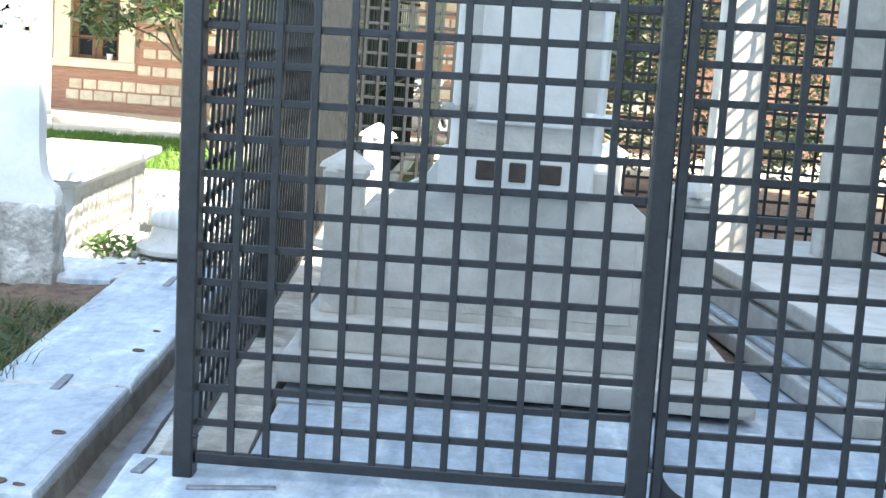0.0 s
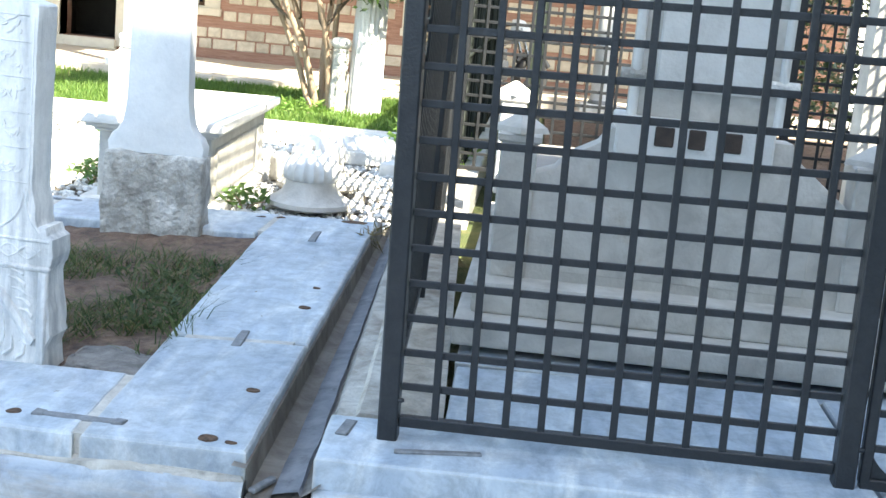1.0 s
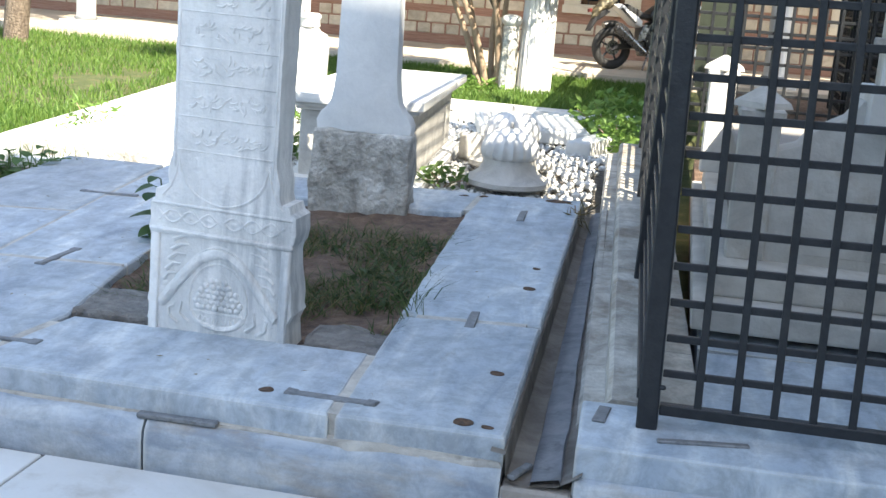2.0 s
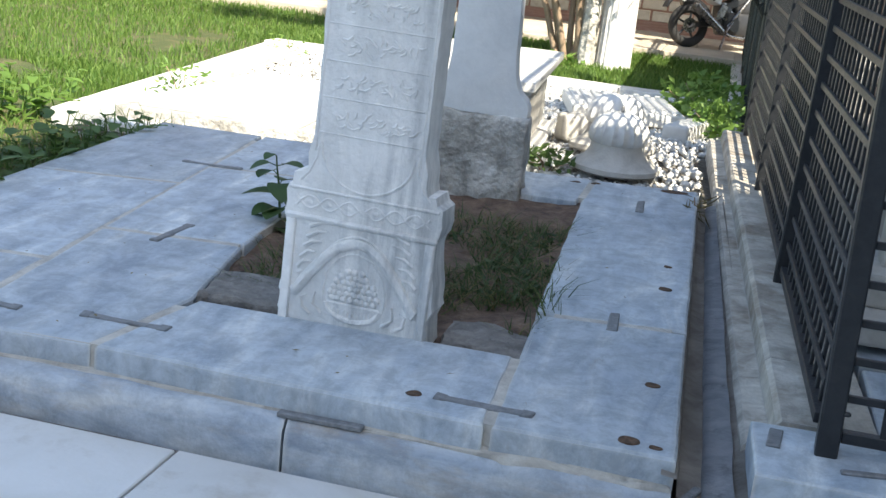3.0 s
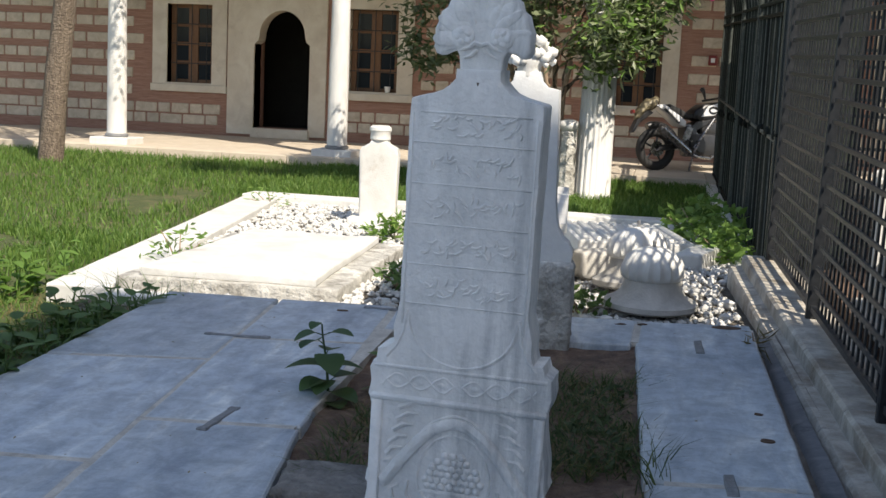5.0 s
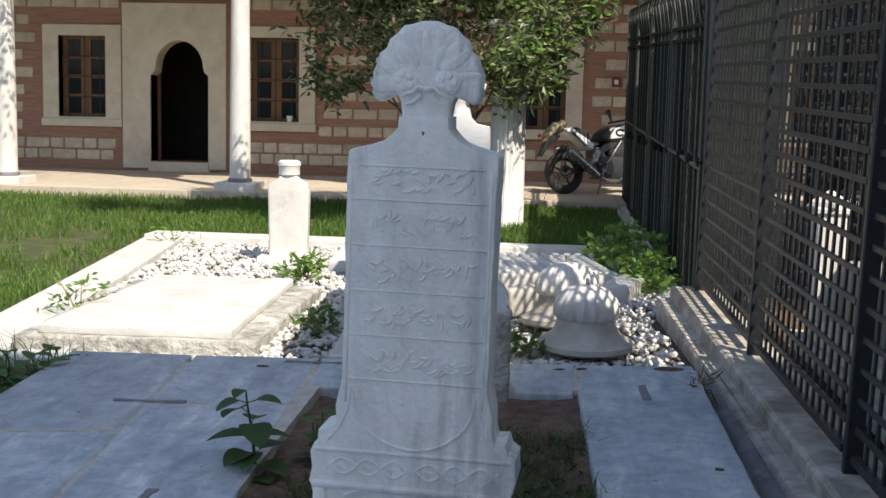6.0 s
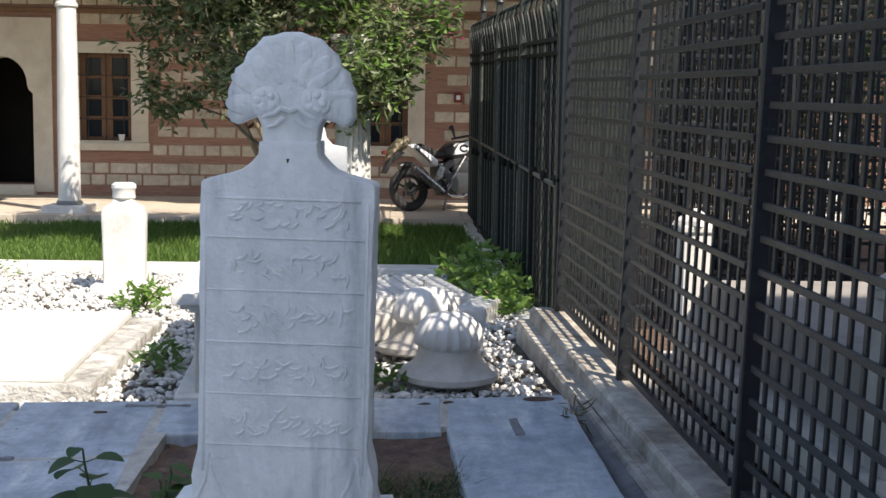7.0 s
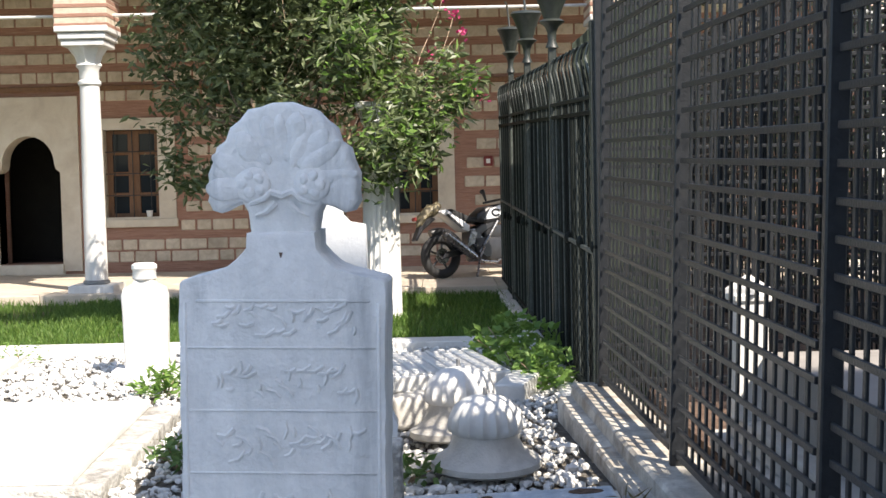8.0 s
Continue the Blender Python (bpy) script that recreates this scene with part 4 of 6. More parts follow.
for i in range(-14, 4):
    for j in range(4):
        share("floor_slab", wt_me, walk_floor, pose(i * 0.95 + 0.4 * (j % 2), 16.506 + j * 0.934, 0.0))

COL_Y = 16.62
COLS = [-12.76, -9.42, -6.08, 0.6, 3.94]


def arcade_column(x):
    c = tagged(empty("column", x, COL_Y, 0.05), "slender white marble column with a carved capital", "column", "arcade columns")
    part("plinth_block", boxed(-0.29, 0.29, -0.29, 0.29, -0.02, 0.09, 0.012), COLUMN, c)
    part("base_ring", lathe(bmesh.new(), [(0.15, 0.088), (0.168, 0.10), (0.168, 0.125), (0.152, 0.14)], 28), CLAMP, c, "dark bronze ring", smooth=40)
    part("shaft", lathe(bmesh.new(), [(0.145, 0.135), (0.142, 0.2), (0.138, 1.2), (0.122, 2.46)], 28), COLUMN, c, smooth=40)
    part("neck_ring", lathe(bmesh.new(), [(0.126, 2.45), (0.145, 2.47), (0.145, 2.50), (0.126, 2.52)], 28), COLUMN, c, smooth=40)
    cap = bmesh.new()
    prof = [(0.122, 2.515), (0.125, 2.64), (0.17, 2.69), (0.15, 2.72), (0.18, 2.80), (0.26, 2.90)]
    lathe(cap, prof, 24, flutes=8, depth=0.12, from_z=2.69, to_z=2.95)
    box(cap, -0.27, 0.27, -0.27, 0.27, 2.90, 2.97, 0.01)
    box(cap, -0.30, 0.30, -0.30, 0.30, 2.975, 3.05, 0.012)
    box(cap, -0.335, 0.335, -0.33, 0.33, 3.055, 3.13, 0.012)
    part("capital", cap, COLUMN, c, smooth=40)
    c.scale = (1.0, 1.0, 1.07)


for x in COLS:
    arcade_column(x)

arc = tagged(empty("arcade", 0, 0, 0.22), "brick and stone arches of the portico", "arcade", kind="structure")
joints = COLS[:3] + [-2.74] + COLS[3:]
for a, b in zip(joints, joints[1:]):
    cx, r = (a + b) / 2, (b - a) / 2 - 0.30
    pts = [(a, 3.18), (a + 0.30, 3.18)] + [(cx - r * math.cos(t), 3.28 + 0.85 * r * math.sin(t)) for t in np.linspace(0.05, math.pi - 0.05, 21)] + [(b - 0.30, 3.18), (b, 3.18), (b, 5.37), (a, 5.37)]
    part("arch_wall", prism(bmesh.new(), pts, 0.56, "xz", COL_Y - 0.28), BRICK_BAND, arc)
    n = 15
    for i in range(n):
        t0, t1 = math.pi * i / n + 0.015, math.pi * (i + 1) / n - 0.015
        quad = [(cx - (r - 0.01) * math.cos(t0), 3.28 + 0.85 * (r - 0.01) * math.sin(t0)), (cx - (r - 0.01) * math.cos(t1), 3.28 + 0.85 * (r - 0.01) * math.sin(t1)),
                (cx - (r + 0.36) * math.cos(t1), 3.28 + 0.85 * (r + 0.36) * math.sin(t1)), (cx - (r + 0.36) * math.cos(t0), 3.28 + 0.85 * (r + 0.36) * math.sin(t0))]
        part("voussoir", prism(bmesh.new(), quad, 0.60, "xz", COL_Y - 0.30), BLOCK if i % 2 else BRICK_BAND, arc)
for x in joints:
    part("impost", boxed(x - 0.33, x + 0.33, COL_Y - 0.315, COL_Y + 0.315, 3.13, 3.62, 0.01), BLOCK, arc)
    for k in range(4):
        part("brick", boxed(x - 0.335, x + 0.335, COL_Y - 0.32, COL_Y + 0.32, 3.16 + k * 0.12, 3.21 + k * 0.12, 0.004), BRICK_BAND, arc)
tagged(link_bm("tie_rod", tube(bmesh.new(), [(-13, COL_Y, 3.56), (4.5, COL_Y, 3.56)], 0.02, 8), COLUMN), "pale iron tie rod between the arches", "tie rod", kind="structure")
tagged(link_bm("roof", boxed(-20, 9, 16.05, 22.6, 5.6, 5.8), PLASTER), "portico roof", "roof", kind="structure")
# Unseen wall added to block the sun; its heights set the slabs' shadow edge.
for a, b, h in ((-40, 0.6, 2.4), (0.6, 3.7, 12.0), (3.7, 16, 13.75)):
    tagged(link_bm("wall_south", boxed(a, b, -4.2, -3.2, -0.4, h), LIMESTONE), "unseen pale wall added behind the footpath to shade the graves", "wall", kind="structure")

# Out-of-view wall added for its shadow on the court and walkway.
tagged(link_bm("wall_east", boxed(9.5, 10.1, -3.2, 7.9, -0.4, 16.3), PLASTER), "unseen tall grey wall added to shade the court", "wall", kind="structure")

# ---- stone graves behind the platform ----
def kerbed_plot():
    plot = tagged(empty("grave_plot"), "sunlit grave plot edged with white marble kerbs", "grave")
    edge = [((-5.52, 11.62), (-3.1, 11.56)), ((-3.09, 11.56), (-0.95, 11.52))]
    for (xa, ya), (xb, yb) in edge:
        part("kerb", slab_piece([(xa, ya - 0.34), (xb, yb - 0.34), (xb, yb), (xa, ya)], 0.16, rough=0.004, level=-0.01), WHITE_MARBLE, plot)
    left = [((-4.72, 6.10), (-5.02, 8.2)), ((-5.022, 8.21), (-5.48, 11.26))]
    for (xa, ya), (xb, yb) in left:
        part("kerb", slab_piece([(xa, ya), (xa + 0.36, ya), (xb + 0.36, yb), (xb, yb)], 0.16, rough=0.004, level=-0.02), WHITE_MARBLE, plot)
    part("kerb", slab_piece([(-4.35, 5.995), (-3.02, 5.96), (-3.02, 6.14), (-4.35, 6.18)], 0.13, rough=0.006, level=-0.03), WHITE_MARBLE, plot)


kerbed_plot()


def ledger():
    g = tagged(empty("ledger_stone", -3.78, 7.18, 0.03, 2), "flat white marble ledger stone on a worn base slab", "gravestone")
    b = boxed(-0.62, 0.62, -0.95, 1.0, -0.2, 0.005, 0.012, 2)
    bmesh.ops.subdivide_edges(b, edges=b.edges[:], cuts=5, use_grid_fill=True)
    roughen(b, 0.008, 9)
    part("base_slab", b, WORN_STONE, g, "stained marble base", smooth=50)
    t = bmesh.new()
    prism(t, [(-0.50, -0.90), (0.49, -0.91), (0.45, 0.95), (-0.46, 0.95)], 0.055, "xy", 0.0, 0.018, 3)
    bmesh.ops.subdivide_edges(t, edges=t.edges[:], cuts=3, use_grid_fill=True)
    roughen(t, 0.012, 7)
    part("cover", t, WHITE_MARBLE, g, smooth=40)


ledger()


def gravel():
    r = np.random.default_rng(3)
    ico = bmesh.new()
    bmesh.ops.create_icosphere(ico, subdivisions=1, radius=1)
    base = np.array([v.co[:] for v in ico.verts])
    tri = np.array([[v.index for v in f.verts] for f in ico.faces])
    ico.free()
    spots = []
    while len(spots) < 9500:
        x, y = r.uniform(-5.2, -0.95), r.uniform(5.95, 11.25)
        if x < -4.45 - 0.14 * (y - 6):
            continue
        if -4.35 < x < -3.2 and 6.2 < y < 8.1:
            continue
        if x > -1.0 - 0.05 * (y - 6) and y < 7.95:
            continue
        spots.append((x, y))
    spots = np.array(spots)
    n = len(spots)
    size = r.uniform(0.011, 0.027, n) * np.where(r.random(n) < 0.06, 1.8, 1)
    sc = r.uniform(0.6, 1.25, (n, 1, 3)) * size[:, None, None]
    jit = 1 + r.uniform(-0.22, 0.22, (n, len(base), 1))
    v = base[None] * sc * jit
    ang = r.uniform(0, 6.28, n)
    c, s_ = np.cos(ang)[:, None], np.sin(ang)[:, None]
    x = v[..., 0] * c - v[..., 1] * s_ + spots[:, 0:1]
    y = v[..., 0] * s_ + v[..., 1] * c + spots[:, 1:2]
    z = v[..., 2] * 0.8 + np.array([gravel_level(a, b) for a, b in spots])[:, None] + r.uniform(0, 0.02, n)[:, None]
    verts = np.stack([x, y, z], -1).reshape(-1, 3)
    faces = (tri[None] + (np.arange(n) * len(base))[:, None, None]).reshape(-1, 3)
    tagged(numpy_mesh("gravel", verts, faces, GRAVEL), "loose white marble gravel between the graves", "gravel", kind="stuff")
    bm = bmesh.new()
    grid = []
    for i in range(31):
        y = 5.88 + 5.5 * i / 30
        xa = -4.5 - 0.13 * (y - 5.9)
        grid.append([bm.verts.new((xa + (-0.88 - xa) * j / 20, y, gravel_level(xa + (-0.88 - xa) * j / 20, y) - 0.012)) for j in range(21)])
    for a, b in zip(grid, grid[1:]):
        for j in range(20):
            bm.faces.new((a[j], a[j + 1], b[j + 1], b[j]))
    bmesh.ops.solidify(bm, geom=bm.faces[:], thickness=0.1)
    tagged(link_bm("gravel_bed", bm, GRIT), "fine pale grit under the gravel", "gravel", kind="stuff")


gravel()


def sarcophagus():
    g = tagged(empty("sarcophagus", -2.40, 7.10, 0.0, 4.5), "white marble box tomb with a moulded lid", "tomb")
    part("footing", boxed(-0.40, 0.40, -1.0, 1.0, -0.2, 0.03, 0.012), WHITE_MARBLE, g)
    # sides coloured darker than the lid to deepen the shade on them
    part("chest", boxed(-0.31, 0.31, -0.96, 0.96, -0.04, 0.40, 0.006), FACE, g)
    for x in (-0.313, 0.313):
        part("side_panel", boxed(x - 0.008, x + 0.008, -0.82, 0.82, 0.05, 0.33, 0.006), FACE, g)
    lid = bmesh.new()
    box(lid, -0.33, 0.33, -1.0, 1.0, 0.395, 0.42, 0.008)
    box(lid, -0.365, 0.365, -1.05, 1.05, 0.418, 0.445, 0.01, 2)
    box(lid, -0.395, 0.395, -1.10, 1.10, 0.443, 0.495, 0.012, 2)
    part("lid", lid, WHITE_MARBLE, g, smooth=40)


sarcophagus()


def domed_finial(x, y, z, s, turn=0, lean=0):
    g = tagged(empty("domed_finial"), "fallen marble finial with a fluted dome on a flared foot", "finial", "fallen finials")
    part("foot", lathe(bmesh.new(), [(0.22, 0.0), (0.235, 0.012), (0.232, 0.035), (0.20, 0.05), (0.165, 0.075), (0.145, 0.11), (0.14, 0.15)], 32), FACE, g, smooth=45)
    part("dome", lathe(bmesh.new(), [(0.140, 0.148), (0.155, 0.155), (0.160, 0.18), (0.155, 0.215), (0.135, 0.255), (0.10, 0.285), (0.05, 0.302), (0.012, 0.306)], 72, flutes=18, depth=0.10, from_z=0.155, to_z=0.29), WHITE_MARBLE, g, smooth=60)
    part("pin", lathe(bmesh.new(), [(0.009, 0.30), (0.009, 0.335), (0.006, 0.34)], 8), CLAMP, g, "rusty iron pin")
    g.matrix_basis = pose(x, y, z, lean, 0, turn)
    g.scale = (s, s, s)
    return g


domed_finial(-1.495, 6.42, 0.045, 1.04, 4, 2)
domed_finial(-1.585, 7.15, 0.035, 1.12, 40, -3)


def fallen_block():
    g = tagged(empty("fallen_block", -1.75, 9.3, 0.03, 12), "fallen white marble slab with a ribbed face", "stone block")
    part("body", boxed(-0.42, 0.42, -0.55, 0.55, -0.04, 0.06, 0.015, 2), WHITE_MARBLE, g)
    for i in range(9):
        part("rib", boxed(-0.38 + i * 0.088, -0.38 + i * 0.088 + 0.05, -0.5, 0.5, 0.055, 0.08, 0.008), WHITE_MARBLE, g)
    b = boxed(-0.13, 0.13, -0.09, 0.09, -0.06, 0.12, 0.04, 3)
    roughen(b, 0.02, 8)
    ob = link_bm("stone_fragment", b, FACE, smooth=60)
    tagged(ob, "rounded marble fragment lying in gravel", "stone")
    ob.matrix_basis = pose(-1.86, 7.6, 0.05, 0, 0, 30)
    b = boxed(-0.30, 0.30, -0.10, 0.10, -0.08, 0.06, 0.02, 2)
    roughen(b, 0.015, 8)
    ob = link_bm("stone_fragment", b, WHITE_MARBLE, smooth=60)
    tagged(ob, "broken marble moulding lying in gravel", "stone")
    ob.matrix_basis = pose(-1.2, 8.7, 0.02, 0, 0, 75)


fallen_block()


def small_headstone():
    g = tagged(empty("headstone", -3.86, 10.1, -0.05, 4), "small white headstone with a turban top", "headstone")
    right = [(0.155, 0.0), (0.16, 0.2), (0.165, 0.45), (0.168, 0.58), (0.15, 0.63), (0.085, 0.665), (0.07, 0.69)]
    s = bmesh.new()
    prism(s, right + [(-x, z) for x, z in reversed(right)], 0.13, "xz", -0.065, 0.02, 3)
    roughen(s, 0.004, 14)
    part("slab", s, WHITE_MARBLE, g, smooth=40)
    part("turban", lathe(bmesh.new(), [(0.07, 0.685), (0.088, 0.70), (0.085, 0.76), (0.095, 0.775), (0.092, 0.80), (0.07, 0.815)], 20), WHITE_MARBLE, g, smooth=40)
    part("foot", boxed(-0.24, 0.24, -0.16, 0.16, -0.1, 0.04, 0.02, 2), WHITE_MARBLE, g)


small_headstone()


def fluted_column():
    g = tagged(empty("column_fragment", -1.98, 11.85, LAWN_Z, 0), "broken fluted white marble column standing on the lawn", "column")
    part("shaft", lathe(bmesh.new(), [(0.185, -0.05), (0.185, 0.02), (0.175, 0.05), (0.15, 1.95), (0.16, 1.97)], 80, flutes=20, depth=0.13, from_z=0.03, to_z=1.96), COLUMN, g, smooth=70)
    top = bmesh.new()
    lathe(top, [(0.16, 1.96), (0.175, 1.99), (0.17, 2.02), (0.2, 2.08), (0.21, 2.12)], 24, flutes=8, depth=0.1, from_z=2.0, to_z=2.2)
    box(top, -0.21, 0.21, -0.21, 0.21, 2.11, 2.18, 0.015)
    roughen(top, 0.008, 12)
    part("broken_capital", top, COLUMN, g, smooth=45)
    g.matrix_basis = pose(-2.28, 13.7, LAWN_Z, 0, 0.6, 0)
    g.scale = (1.18, 1.18, 1.02)
    p = tagged(empty("stone_post", -2.56, 13.5, LAWN_Z), "short grey stone post with a rounded knob", "post")
    part("shaft", lathe(bmesh.new(), [(0.10, -0.05), (0.095, 0.72), (0.085, 0.74)], 8), WORN_STONE, p)
    part("knob", lathe(bmesh.new(), [(0.07, 0.735), (0.10, 0.76), (0.12, 0.80), (0.10, 0.85), (0.04, 0.87)], 16), COLUMN, p, smooth=60)


fluted_column()
ped = tagged(empty("pedestal", -11.9, 15.0, LAWN_Z), "white stone pedestal standing on the lawn", "pedestal")
part("foot", boxed(-0.3, 0.3, -0.3, 0.3, -0.05, 0.18, 0.02), WHITE_MARBLE, ped)
part("die", boxed(-0.22, 0.22, -0.22, 0.22, 0.18, 0.62, 0.015), WHITE_MARBLE, ped)
part("cap", boxed(-0.27, 0.27, -0.27, 0.27, 0.62, 0.74, 0.02), WHITE_MARBLE, ped)

# ---- tombs inside the railing ----
def railed_tomb():
    g = tagged(empty("table_tomb", 0.02, 0, 0.05), "large white marble tomb with gabled end and corner posts", "tomb")
    part("lower_step", boxed(-0.50, 1.16, 3.74, 6.6, 0.02, 0.10, 0.012, 2), FACE, g)
    part("upper_step", boxed(-0.45, 1.02, 3.92, 6.45, 0.10, 0.215, 0.012, 2), FACE, g)
    e = bmesh.new()
    prism(e, [(-0.40, 0.21), (0.98, 0.21), (0.98, 0.50), (0.90, 0.55), (0.66, 0.74), (0.63, 0.80), (-0.01, 0.80), (-0.05, 0.74), (-0.16, 0.68), (-0.20, 0.63), (-0.40, 0.56)], 0.16, "xz", 4.06, 0.01, 2)
    part("end_slab", e, FACE, g, smooth=40)
    part("end_panel", boxed(-0.16, 0.74, 4.056, 4.07, 0.25, 0.57, 0.003), FACE, g)
    # chest coloured darker than the marble to paint in its shaded sides
    part("chest", boxed(-0.36, 0.94, 4.22, 6.2, 0.21, 0.50, 0.01), TOMB_SHADE, g, "tomb sides coloured darker grey to stand in for shade")
    for x, y in ((-0.335, 4.115), (0.93, 4.115), (-0.41, 6.25), (0.85, 6.25)):
        p = bmesh.new()
        box(p, x - 0.068, x + 0.068, y - 0.07, y + 0.07, 0.21, 0.715, 0.008)
        box(p, x - 0.08, x + 0.08, y - 0.082, y + 0.082, 0.71, 0.745, 0.008)
        lathe(p, [(0.105, 0.745), (0.095, 0.765), (0.01, 0.82)], 4, x, y)
        # rear posts get whiter marble as if sunlit, front ones the darker shaded tone
        part("corner_post", p, FACE if y < 5 else WHITE_MARBLE, g)
    part("pedestal", boxed(0.0, 0.556, 4.00, 4.30, 0.71, 0.85, 0.008), WHITE_MARBLE, g)
    for x, w in ((0.135, 0.068), (0.253, 0.06), (0.355, 0.085)):
        part("niche", boxed(x, x + w, 3.992, 4.02, 0.752, 0.822, 0.004), BROWN, g, "dark brown inset panel")
    part("shaft", boxed(0.04, 0.575, 4.06, 4.24, 0.845, 3.3, 0.012, 2), FACE, g)
    part("shaft_panel", boxed(0.12, 0.495, 4.045, 4.07, 0.95, 3.1, 0.006), WHITE_MARBLE, g)
    for x in (0.05, 0.565):
        c = bmesh.new()
        tube(c, [(x, 4.06, 0.85), (x, 4.06, 3.28)], 0.018, 10)
        part("columnette", c, WHITE_MARBLE, g, smooth=50)
        for z in (0.99, 1.42, 1.85):
            part("knob", tube(bmesh.new(), [(x - 0.055, 4.06, z), (x + 0.055, 4.06, z)], 0.026, 10), WORN_STONE, g, "grey lead knob", smooth=50)


railed_tomb()


def side_tomb():
    g = tagged(empty("step_tomb", 1.93, 5.2, 0.03, 6), "stepped grey-white marble tomb with moulded edges", "tomb")
    for i, (w, l, a, b) in enumerate(((0.62, 1.45, 0.02, 0.10), (0.585, 1.41, 0.10, 0.13), (0.55, 1.37, 0.13, 0.24), (0.52, 1.34, 0.24, 0.27), (0.56, 1.38, 0.27, 0.34))):
        part("tier", boxed(-w, w, -l, l, a, b, 0.012, 2), STEP_MARBLE if i % 2 else FACE, g)
    for x, y, w, h in ((-0.43, 0.88, 0.125, 2.3), (0.17, 0.88, 0.125, 2.4)):
        p = tagged(empty("headstone", 1.9 + x, 5.1 + y, 0.33, 6), "tall plain white marble headstone behind the gate", "headstone")
        s = bmesh.new()
        right = [(w, 0.0), (w, h * 0.82), (w * 0.5, h * 0.86), (w * 0.35, h * 0.92)]
        prism(s, right + [(-a, b) for a, b in reversed(right)], 0.14, "xz", -0.07, 0.012, 2)
        part("shaft", s, FACE, p, smooth=40)
        part("top", lathe(bmesh.new(), [(w * 0.36, h * 0.91), (w * 0.8, h * 0.94), (w * 0.8, h * 0.99), (w * 0.3, h * 1.02)], 16), FACE, p, smooth=50)


side_tomb()
# ---- far railing with curled tops ----
def curled_railing():
    ya, x = 7.86, -0.80
    k = tagged(empty("kerb_wall", x, ya, 0.0, 0.2), "low white kerb under the old iron railing", "kerb", kind="structure")
    for i in range(6):
        part("kerb_stone", boxed(-0.14, 0.14, i * 1.55, i * 1.55 + 1.544, -0.35, -0.005, 0.012), WHITE_MARBLE, k)
    span = 2.32
    for j in range(4):
        y0 = ya + j * span
        g = tagged(empty("iron_fence", x - 0.0035 * (y0 - ya), y0, 0.0, 0.2), "old dark green iron fence with curled spear tops", "fence", "old iron fences")
        part("post", boxed(-0.03, 0.03, -0.028, 0.028, -0.01, 2.26, 0.004), GREEN_IRON, g)
        for q in (0.09, span - 0.10):
            part("stay_bar", boxed(-0.022, -0.002, q - 0.012, q + 0.012, -0.01, 2.1, 0.003), LIGHT_IRON, g)
        for z, q in ((0.06, 0.012), (0.92, 0.011), (1.74, 0.012), (1.83, 0.012)):
            part("rail", boxed(-0.012 - q, 0.014, 0.03, span - 0.03, z - q, z + q, 0.003), LIGHT_IRON if z == 0.92 else FENCE_IRON, g)
        for i in range(1, 23):
            y = span * i / 23
            lean = 0.05 * (1 if i % 2 else -1)
            pts = [(0, y, -0.01), (0, y, 0.9), (0, y, 1.85), (-0.02, y + lean * 0.3, 1.98), (-0.035, y + lean, 2.06), (-0.02, y + lean * 0.9, 2.13), (0.0, y + lean * 0.4, 2.16)]
            # every fourth bar is coloured paler, as if catching light
            part("spear_bar", tube(bmesh.new(), pts, 0.0075, 5), LIGHT_IRON if i % 4 == 1 else FENCE_IRON, g)
        for q in (0.0, 0.65, 1.3):
            b = part("boss", lathe(bmesh.new(), [(0.012, -0.04), (0.026, -0.025), (0.032, 0.0), (0.026, 0.025), (0.012, 0.04)], 10), FENCE_IRON, g, smooth=60)
            b.matrix_basis = pose(-0.015, q, 0.92)
        if j > 0:
            u = bmesh.new()
            lathe(u, [(0.05, 2.25), (0.03, 2.30), (0.035, 2.36), (0.05, 2.40), (0.10, 2.44), (0.06, 2.46), (0.085, 2.54), (0.13, 2.64), (0.15, 2.67), (0.13, 2.69), (0.05, 2.70)], 16)
            part("urn", u, GREEN_IRON, g, "dark bell-shaped urn", smooth=50)
            part("scroll", tube(bmesh.new(), [(0, 0, 2.45)] + [(0, 0.9 - 0.9 * math.cos(t), 2.45 + 0.55 * math.sin(t)) for t in np.linspace(0.1, 1.5, 8)], 0.012, 5), GREEN_IRON, g)
        # the fence grows taller towards the building
        for ob in g.children:
            for v in ob.data.vertices:
                v.co.z *= 0.955 + 0.026 * (y0 - ya + v.co.y)


curled_railing()


def shade_net():
    """Thin woven netting tied behind the railings, lit through from the court side."""
    n = tagged(empty("shade_net"), "grey-green woven shade netting hung inside the iron fence", "netting")
    for pts, top in (([(-0.26, 8.5), (-0.36, 12.8)], 2.6), ([(-0.36, 12.82), (-0.45, 17.1)], 2.25)):
        (xa, ya), (xb, yb) = pts
        bm = bmesh.new()
        cols = max(20, int((yb - ya) / 0.09))
        grid = []
        for i in range(cols + 1):
            u = i / cols
            x, y = xa + (xb - xa) * u, ya + (yb - ya) * u
            grid.append([bm.verts.new((x + 0.012 * noise.noise(Vector((y * 2.1, k * 0.35, 0))), y, 0.02 + top * k / 12)) for k in range(13)])
        for a, b in zip(grid, grid[1:]):
            for k in range(12):
                bm.faces.new((a[k], a[k + 1], b[k + 1], b[k]))
        bmesh.ops.solidify(bm, geom=bm.faces[:], thickness=0.002)
        part("sheet", bm, NET, n, smooth=60)


shade_net()
